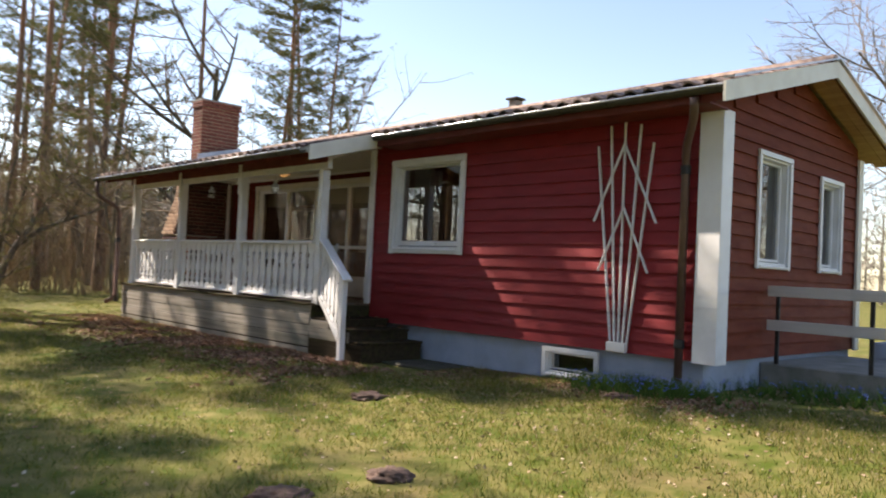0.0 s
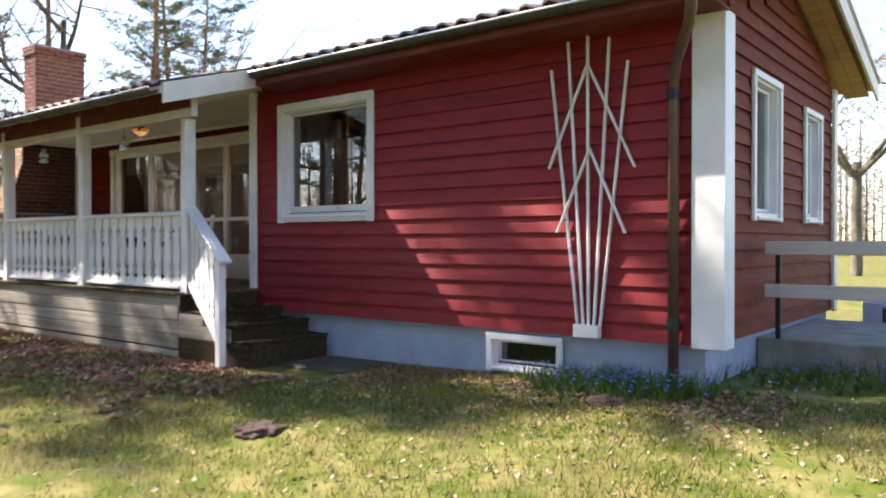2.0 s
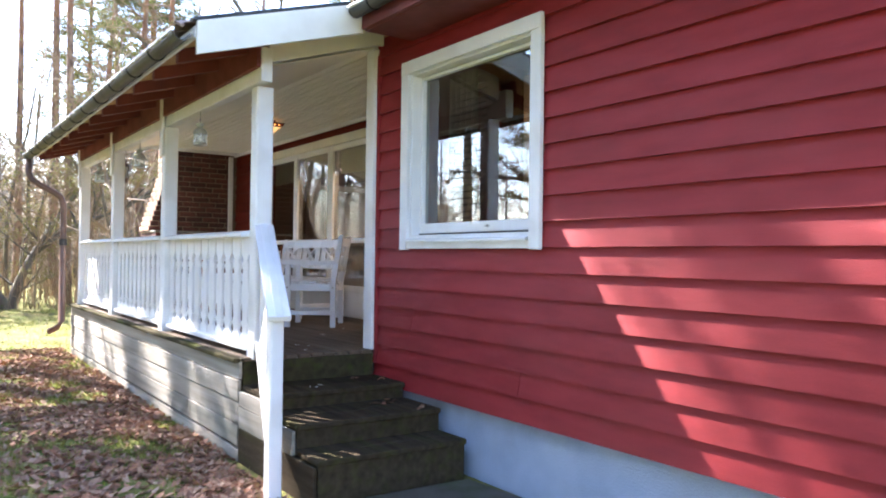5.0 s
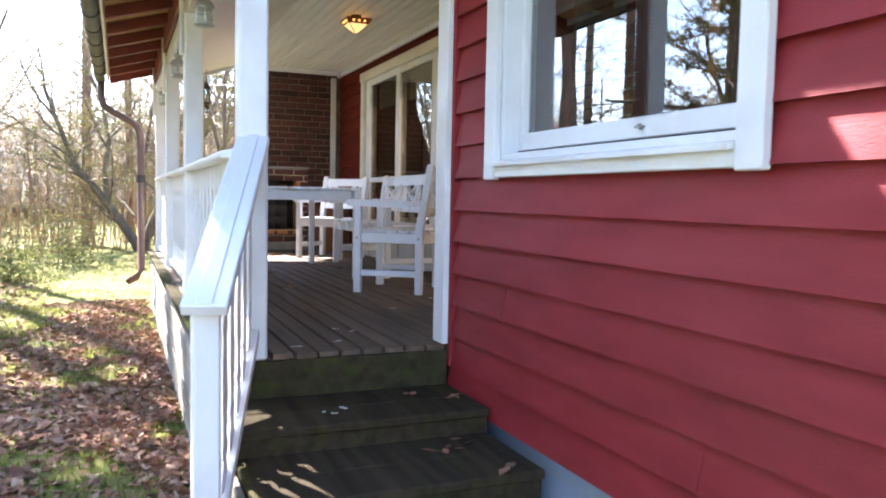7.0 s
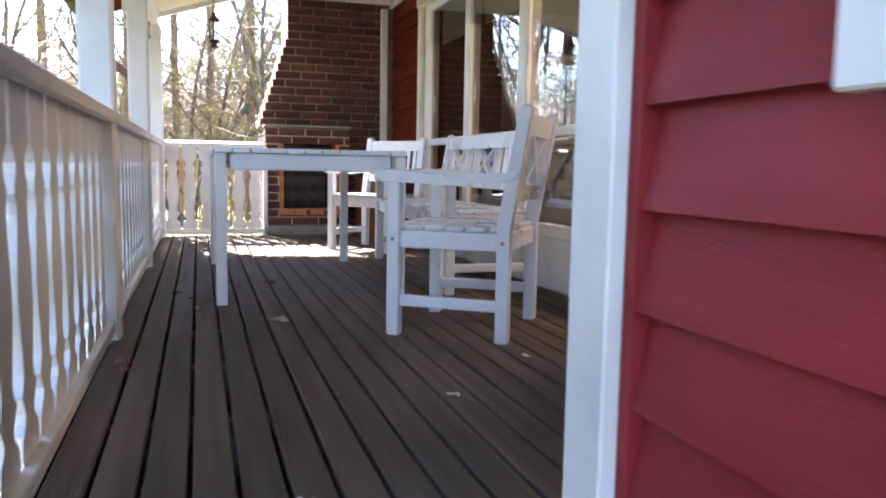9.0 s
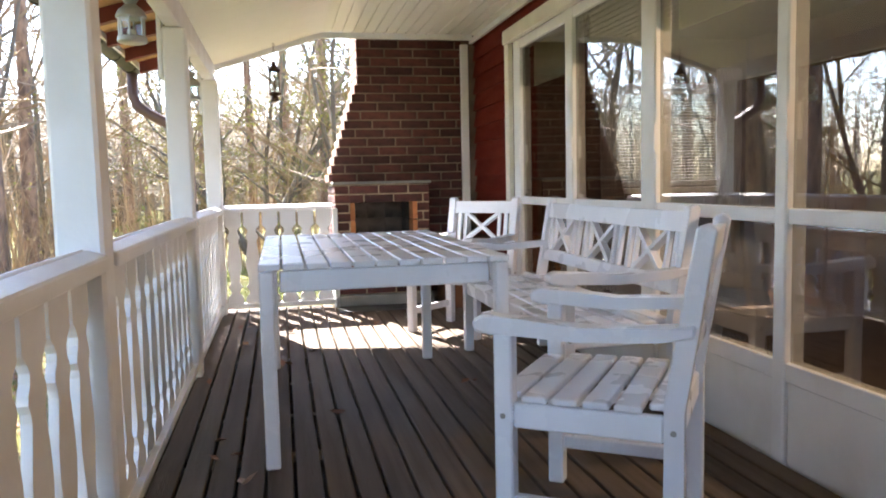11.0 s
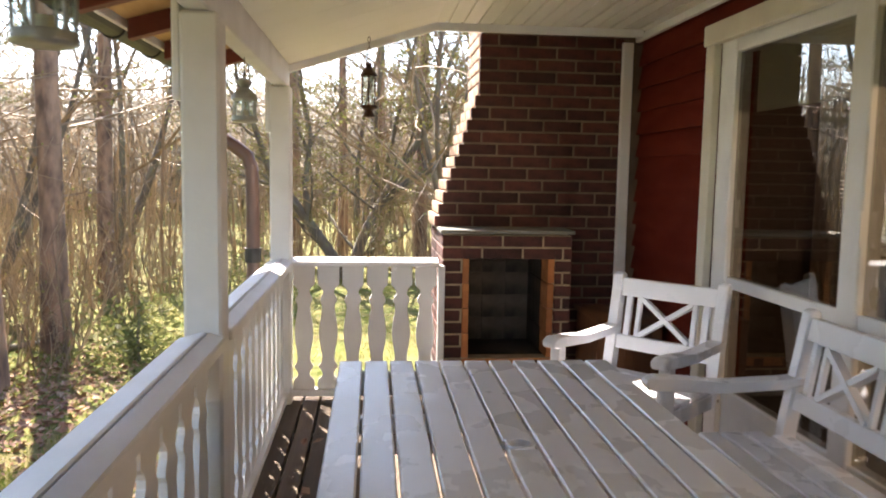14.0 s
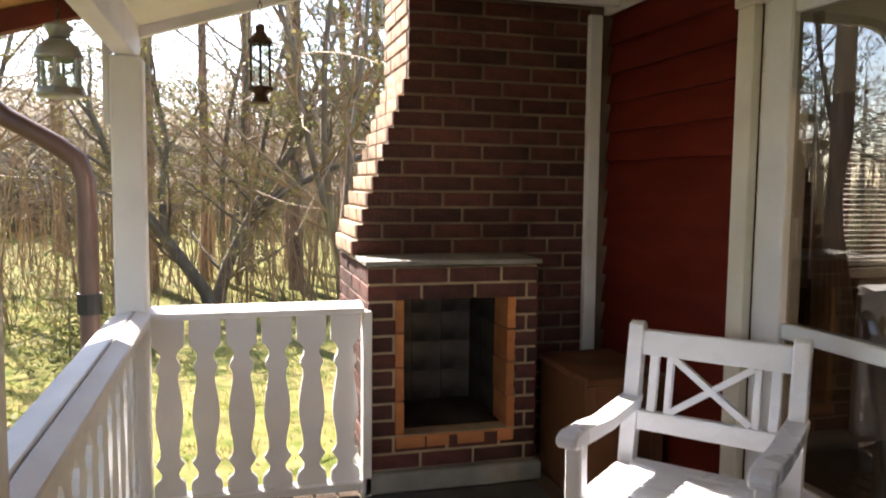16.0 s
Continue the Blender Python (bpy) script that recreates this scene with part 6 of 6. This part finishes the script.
for x, y, turn, size in ((-26.0, 12.5, 2.0, 0.9), (-16.5, -12.5, 1.0, 0.95), (-6.0, -14.0, 3.3, 0.9), (-2.2, -13.5, 0.2, 0.75), (2.0, 30.0, 4.0, 1.1), (-31.0, -8.0, 5.0, 1.0)):
    plant(b1, x, y, turn, size)
plant(b2, 9.0, 33.0, 1.6, 0.9)

# woods on the far side of the lawn, facing the porch
rng = random.Random(27)
for row, (y0, sources) in enumerate(((-15.0, (p5, p4, p3)), (-19.0, (p4, p5, b1)), (-24.0, (p5, p4, p5)))):
    x = -9.0 - row * 9.0
    k = 0
    while x < 16 + row * 3:
        plant(sources[k % 3], x + rng.uniform(-0.7, 0.7), y0 + rng.uniform(-1.6, 1.6), rng.uniform(0, 6.28), rng.uniform(0.85, 1.15))
        x += rng.uniform(2.0, 3.0)
        k += 1

# thin young trees at the wood's edge
soup = Soup()
for _ in range(430):
    x, y = rng.uniform(-33, -18.5), rng.uniform(-13, 7)
    if x > -21.5 and -3.4 < y < 3.2 or (y > 2.0 and abs((x + 8.3) * 0.687 + (y + 0.58) * 0.727) < 1.8):
        continue
    h = rng.uniform(2.2, 5.5)
    pts, d = run(rng, Vector((x, y, ground_height(x, y) - 0.1)), Vector((rng.uniform(-0.1, 0.1), rng.uniform(-0.1, 0.1), 1)), h, 5, 0.07, 0.03)
    soup.limb(pts, rng.uniform(0.014, 0.032), 0.004, 4)
    for _k in range(11):
        i = rng.randint(1, 4)
        tw, e = run(rng, pts[i].lerp(pts[i + 1], rng.random()), d * 0.8 + rand_dir(rng) * 0.8, h * rng.uniform(0.12, 0.28), 3, 0.2, 0.05)
        soup.limb(tw, 0.007, 0.002, 3)
tagged(new("saplings", soup.mesh("saplings", STRAW)), "leafless pale brown saplings at the wood's edge", "undergrowth", kind="stuff")

# thicket of thin stems along the western edge
rng = random.Random(31)
soup, leaf = Soup(), Soup()
for _ in range(5000):
    x = -14.8 - abs(rng.gauss(0, 1)) * 6.0
    y = rng.uniform(-13, 11)
    if -3.6 < y < 3.0 and x > -20.5 + 0.8 * math.sin(y * 1.7):
        continue
    if y > -3.4 and x > -16.5:
        x -= 3.0
    if y > 2.0 and abs((x + 8.3) * 0.687 + (y + 0.58) * 0.727) < 1.6:
        continue
    z = ground_height(x, y)
    h = rng.uniform(0.4, 1.3) + 1.3 * rng.random() ** 3
    pts, d = run(rng, Vector((x, y, z - 0.05)), Vector((rng.uniform(-0.35, 0.35), rng.uniform(-0.35, 0.35), 1)), h, 4, 0.16, 0.02)
    soup.limb(pts, rng.uniform(0.006, 0.014), 0.002, 3)
    for k in range(4):
        q = pts[rng.randint(1, 4)]
        tw, e = run(rng, q, d + rand_dir(rng) * 0.8, h * rng.uniform(0.2, 0.4), 2, 0.25, 0.02)
        soup.limb(tw, 0.004, 0.0015, 3)
        if rng.random() < 0.16:
            for _b in range(2):
                u = rand_dir(rng)
                leaf.quad(tw[-1] + rand_dir(rng) * 0.08, u * rng.uniform(0.01, 0.022), u.cross(rand_dir(rng)).normalized() * 0.014)
tagged(new("thicket", soup.mesh("thicket", STRAW)), "tangle of dry straw-coloured stems at the wood's edge", "undergrowth", kind="stuff")
tagged(new("thicket_buds", leaf.mesh("thicket_buds", BUDS)), "tiny yellow-green buds on the undergrowth", "undergrowth", kind="stuff")

# low evergreen shrubs in the thicket
for sx, sy, hh in ((-15.6, -3.0, 0.7), (-17.8, -2.4, 1.0), (-16.4, 2.4, 1.0)):
    leaf = Soup()
    for _ in range(750):
        p = Vector((rng.gauss(0, 0.32), rng.gauss(0, 0.32), abs(rng.gauss(0, 0.5)) * hh))
        v = (rand_dir(rng) + Vector((0, 0, 0.5))).normalized()
        leaf.blade(p, v, v.cross(rand_dir(rng)).normalized(), rng.uniform(0.06, 0.13), 0.035)
    t = base("shrub", "low dark green evergreen shrub among dry stems", "shrub", Matrix.Translation((sx, sy, ground_height(sx, sy))))
    ob = new("foliage", leaf.mesh("foliage", NEEDLES))
    ob.parent = t
    stem = Soup()
    stem.limb([Vector((0, 0, -0.1)), Vector((0.03, 0, hh * 0.5)), Vector((0, 0.02, hh))], 0.02, 0.005, 4)
    ob = new("stem", stem.mesh("stem", BARK))
    ob.parent = t

# fallen branches on the leafy bank
for k, (x, y, a, length, r) in enumerate(((-15.2, -4.9, 0.5, 1.5, 0.06), (-15.6, -5.2, 0.9, 1.1, 0.045), (-14.9, -5.4, 0.2, 1.3, 0.05), (-16.2, -4.7, 2.6, 0.9, 0.04))):
    stem = Soup()
    pts, d = run(rng, Vector((0, 0, r)), Vector((math.cos(a), math.sin(a), 0.06)), length, 5, 0.12, 0.0)
    stem.limb(pts, r, r * 0.5, 8)
    pts, d = run(rng, pts[3], d + Vector((0, 0.5, 0.5)), length * 0.4, 3, 0.2, 0.0)
    stem.limb(pts, r * 0.4, r * 0.1, 5)
    tagged(new("fallen_branch", stem.mesh("fallen_branch", BARK, True)), "grey fallen branch lying among dry leaves", "branch", "fallen branches").location = (x, y, ground_height(x, y))

# far woods round the fields
rng = random.Random(41)
trunks, leaf = Soup(), Soup()
for k in range(900):
    a = rng.uniform(0, 2 * math.pi) if k < 560 else rng.uniform(2.75, 3.75)
    dist = rng.uniform(58, 120) if k < 560 else rng.uniform(36, 75)
    x, y = -5 + math.cos(a) * dist, math.sin(a) * dist
    h = rng.uniform(6, 15) if k < 560 else rng.uniform(3.5, 7)
    z = ground_height(x, y)
    trunks.limb([Vector((x, y, z - 0.3)), Vector((x, y, z + h * 0.8))], 0.18, 0.05, 4)
    for _ in range(230):
        f = rng.random()
        p = Vector((x + rng.gauss(0, 1) * (1.8 - f), y + rng.gauss(0, 1) * (1.8 - f), z + h * (0.12 + 0.88 * f)))
        u = (rand_dir(rng) + Vector((0, 0, 0.6))).normalized()
        leaf.blade(p, u, u.cross(rand_dir(rng)).normalized(), rng.uniform(0.5, 1.5), rng.uniform(0.05, 0.16))
tagged(new("far_woods_trunks", trunks.mesh("far_woods_trunks", BARK)), "grey trunks of the distant woods", "woods", kind="stuff")
tagged(new("far_woods", leaf.mesh("far_woods", FAR_LEAF)), "brown and green distant woods with haze put into their colour", "woods", kind="stuff")

# ---- outbuilding behind the house, seen through both windows ----
shed = base("outbuilding", "red boarded outbuilding with grey tiled roof", "building", Matrix.Translation((-28.2, 18.2, 0.45)) @ Matrix.Rotation(radians(-134), 4, "Z"))
cuboid("shed_wall", shed, RED, -7, -2.5, -0.9, 1.2, 2.5, 2.5)
bm = bmesh.new()
prism(bm, [(-3.0, 2.45), (0, 4.1), (3.0, 2.45), (3.0, 2.6), (0, 4.25), (-3.0, 2.6)], 8.8, Matrix.Translation((-2.9, 0, 0)) @ Matrix.Rotation(radians(90), 4, "Z"))
part("shed_roof", bm, CONCRETE, shed, "grey weathered roof")
for k in range(17):
    cuboid("shed_board", shed, RED, -7.0, 2.502, 0.1 + k * 0.145, 1.2, 2.525, 0.235 + k * 0.145, bevel=0.0)
for x in (-5.4, -2.6, 0.2):
    cuboid("shed_window", shed, WHITE, x - 0.55, 2.53, 1.45, x + 0.55, 2.57, 2.15)
    bm = bmesh.new()
    box(bm, x - 0.45, 2.571, 1.53, x + 0.45, 2.575, 2.07)
    part("shed_pane", bm, DARK_PANEL, shed)

# ---- lawn details ----
LITTER = island_material("dry_fallen_leaves", ((0.22, 0.095, 0.052), (0.31, 0.165, 0.10), (0.11, 0.052, 0.036), (0.42, 0.28, 0.19), (0.24, 0.115, 0.07)), 0.85)
GRASS = island_material("grass_blades", ((0.048, 0.075, 0.011), (0.095, 0.140, 0.018), (0.175, 0.195, 0.027), (0.23, 0.21, 0.045), (0.35, 0.295, 0.14), (0.065, 0.098, 0.014)), 0.7, 0.45)
FRESH = island_material("fresh_green_leaves", ((0.06, 0.13, 0.02), (0.10, 0.18, 0.03), (0.045, 0.10, 0.02)), 0.6, 0.3)
PALE_LITTER = island_material("pale_scattered_leaves", ((0.36, 0.25, 0.16), (0.46, 0.36, 0.24), (0.25, 0.16, 0.10), (0.52, 0.43, 0.32)), 0.85)
SOIL = material("molehill_soil", (0.125, 0.075, 0.055), 0.95, (0.06, 0.038, 0.028), 9, bump=1.0, bump_scale=40)
SCILLA = island_material("blue_spring_flowers", ((0.10, 0.16, 0.65), (0.16, 0.24, 0.75), (0.08, 0.11, 0.55)), 0.6, 0.2)


def clear(x, y):
    return not (-11.9 < x < -5.1 and y > -1.1) and not (-5.2 < x < -3.0 and y > -1.15 and y > -1.3) and not (-13 < x < 0.25 and y > 0.0)


rng = random.Random(51)
soup, pale = Soup(), Soup()


def drop_leaf(soup, x, y, z, size, tilt=0.5):
    n = Vector((rng.gauss(0, tilt), rng.gauss(0, tilt), 1)).normalized()
    u = n.cross(rand_dir(rng)).normalized()
    w = n.cross(u)
    i = len(soup.v)
    p = Vector((x, y, z + size * 0.25))
    bend = n * size * rng.uniform(0.1, 0.5)
    for q in (p - u * size, p - w * size * 0.55 + bend * 0.3, p - bend * 0.4, p + w * size * 0.55 + bend * 0.3, p + u * size):
        soup.v.append(tuple(q))
    soup.f += [(i, i + 1, i + 2), (i, i + 2, i + 3), (i + 1, i + 4, i + 2), (i + 2, i + 4, i + 3)]


for k in range(33300):
    kind = k % 10
    if k > 32000:
        kind, x, y = 9, rng.uniform(-23.5, -11.9), rng.uniform(-4.5, 3.5)
    elif kind < 5:
        x, y = rng.uniform(-12.5, -3.2), -1.1 - abs(rng.gauss(0, 0.75))
    elif kind < 7:
        x, y = rng.uniform(-3.6, 0.8), -0.03 - abs(rng.gauss(0, 0.6))
    elif kind < 8:
        x, y = rng.gauss(-13.9, 1.2), rng.gauss(-3.75, 0.55)
    elif k % 100 == 88:
        x, y = rng.uniform(0.3, 2.2), rng.uniform(-0.2, 1.2)
    elif kind < 9:
        x, y = rng.uniform(-12, 4), rng.uniform(-7, 0)
    else:
        x, y = rng.gauss(-1.6, 2.2), -0.1 - abs(rng.gauss(0, 1.5))
    if clear(x, y) and not (kind < 6 and noise.noise((x * 1.5, y * 1.5, 2.0)) > 0.18 and rng.random() < 0.85):
        drop_leaf(soup if kind < 8 else pale, x, y, ground_height(x, y), rng.uniform(0.02, 0.055) if kind < 5 or kind == 7 else rng.uniform(0.010, 0.028))
tagged(new("scattered_leaves", pale.mesh("scattered_leaves", PALE_LITTER)), "pale dry leaves scattered over the lawn", "leaves", kind="stuff")
tagged(new("fallen_leaves", soup.mesh("fallen_leaves", LITTER)), "brown fallen leaves strewn along the porch", "leaves", kind="stuff")
soup = Soup()
for x, y in ((-11.1, -0.55), (-10.9, -0.75), (-10.6, -0.4), (-10.2, -0.7), (-9.9, -0.3), (-8.3, -0.75), (-8.1, -0.7), (-7.9, -0.62), (-9.6, -0.5), (-8.9, 0.45), (-8.6, -0.2),
             (-6.9, -0.87), (-6.85, -0.86), (-7.5, -0.3), (-10.7, 0.2), (-9.3, -0.85), (-5.0, -0.3), (-4.62, -0.25), (-4.56, -0.35), (-4.55, -0.2), (-4.9, -0.15), (-4.3, -0.15)):
    z = DECK if x < -5.15 else (0.515 if x < -4.70 else (0.41 if x < -4.25 else 0.265))
    for _ in range(2):
        drop_leaf(soup, x + rng.uniform(-0.05, 0.05), y + rng.uniform(-0.05, 0.05), z + 0.003, rng.uniform(0.025, 0.045), 0.3)
petals = Soup()
for x, y, z in ((-5.27, -0.72, DECK), (-5.36, -0.5, DECK), (-5.70, -0.42, DECK), (-5.6, -0.38, DECK), (-4.85, -0.68, 0.515), (-4.9, -0.62, 0.515), (-6.3, 0.1, DECK), (-5.9, 0.35, DECK), (-6.7, 0.5, DECK)):
    for _ in range(3):
        u = rand_dir(rng, 0.05)
        petals.quad(Vector((x + rng.uniform(-0.02, 0.02), y + rng.uniform(-0.02, 0.02), z + 0.004)), u * rng.uniform(0.006, 0.014), u.cross(Vector((0, 0, 1))) * rng.uniform(0.004, 0.010))
tagged(new("pale_flecks", petals.mesh("pale_flecks", WHITE)), "pale flecks of debris on the deck and steps", "debris", kind="stuff")
tagged(new("deck_leaves", soup.mesh("deck_leaves", LITTER)), "few dry leaves lying on the deck and steps", "leaves", kind="stuff")

soup = Soup()
for k in range(265000):
    if k > 210000:
        x, y = rng.uniform(-23.5, -11.8), rng.uniform(-4.5, 3.5)
    elif k % 3:
        x, y = rng.uniform(-12.5, 4.5), -0.2 - abs(rng.gauss(0, 3.2))
    else:
        x, y = rng.uniform(-17, 5), rng.uniform(-8.5, 3)
    if not clear(x, y) or (x > 0.1 and 1.2 < y):
        continue
    thick = noise.noise((x * 0.9, y * 0.9, 7.0))
    if thick < -0.25 and rng.random() < 0.8:
        continue
    if x < -4 and y > -2.3 and noise.noise((x * 1.5, y * 1.5, 2.0)) < 0.15 and rng.random() < 0.75:
        continue
    v = Vector((rng.gauss(0, 0.45), rng.gauss(0, 0.45), 1)).normalized()
    soup.blade(Vector((x, y, ground_height(x, y) - 0.005)), v, v.cross(rand_dir(rng)).normalized(), rng.uniform(0.02, 0.07) * (1 + max(thick, 0)), rng.uniform(0.004, 0.010))
tagged(new("grass", soup.mesh("grass", GRASS)), "short uneven spring grass", "grass", kind="stuff")

for x, y, r, h in ((0.04, -4.75, 0.17, 0.085), (0.12, -4.0, 0.14, 0.08), (-1.95, -2.55, 0.16, 0.085), (-0.35, -0.75, 0.15, 0.06)):
    bm = bmesh.new()
    bmesh.ops.create_icosphere(bm, subdivisions=4, radius=1.0)
    for v in bm.verts:
        k = 1 + 0.35 * noise.noise(v.co * 2.3 + Vector((x, y, 0))) + 0.22 * noise.noise(v.co * 6 + Vector((x, y, 5))) + 0.16 * noise.noise(v.co * 14)
        v.co = Vector((v.co.x * r * k, v.co.y * r * k, v.co.z * h * 0.65 * k))
    plain("molehill", bm, SOIL, "mound of dark brown molehill soil on the lawn", "molehill", group="molehills", smooth=True).location = (x, y, ground_height(x, y))

flowers, stalks = Soup(), Soup()
for k in range(420):
    if k < 300:
        x, y = rng.gauss(-0.45, 0.42), -0.14 - abs(rng.gauss(0, 0.24))
    else:
        x, y = rng.gauss(1.1, 0.7), rng.uniform(0.2, 1.15)
    z = ground_height(x, y)
    h = rng.uniform(0.08, 0.17)
    top = Vector((x + rng.gauss(0, 0.02), y + rng.gauss(0, 0.02), z + h))
    stalks.limb([Vector((x, y, z)), top], 0.0015, 0.001, 3)
    for _ in range(7):
        v = Vector((rng.gauss(0, 0.5), rng.gauss(0, 0.5), 1)).normalized()
        stalks.blade(Vector((x, y, z)), v, v.cross(rand_dir(rng)).normalized(), rng.uniform(0.10, 0.24), 0.011)
    for _ in range(rng.randint(1, 3)):
        c = top + rand_dir(rng) * 0.015
        for s in range(6):
            a = s * math.pi / 3 + rng.random()
            v = Vector((math.cos(a), math.sin(a), -0.3))
            flowers.blade(c, v, v.cross(Vector((0, 0, 1))).normalized(), 0.018, 0.011)
tagged(new("blue_flowers", flowers.mesh("blue_flowers", SCILLA)), "small blue spring flowers beside the foundation", "flowers", kind="stuff")
tagged(new("flower_leaves", stalks.mesh("flower_leaves", FRESH)), "green leaves of the spring flowers", "flowers", kind="stuff")
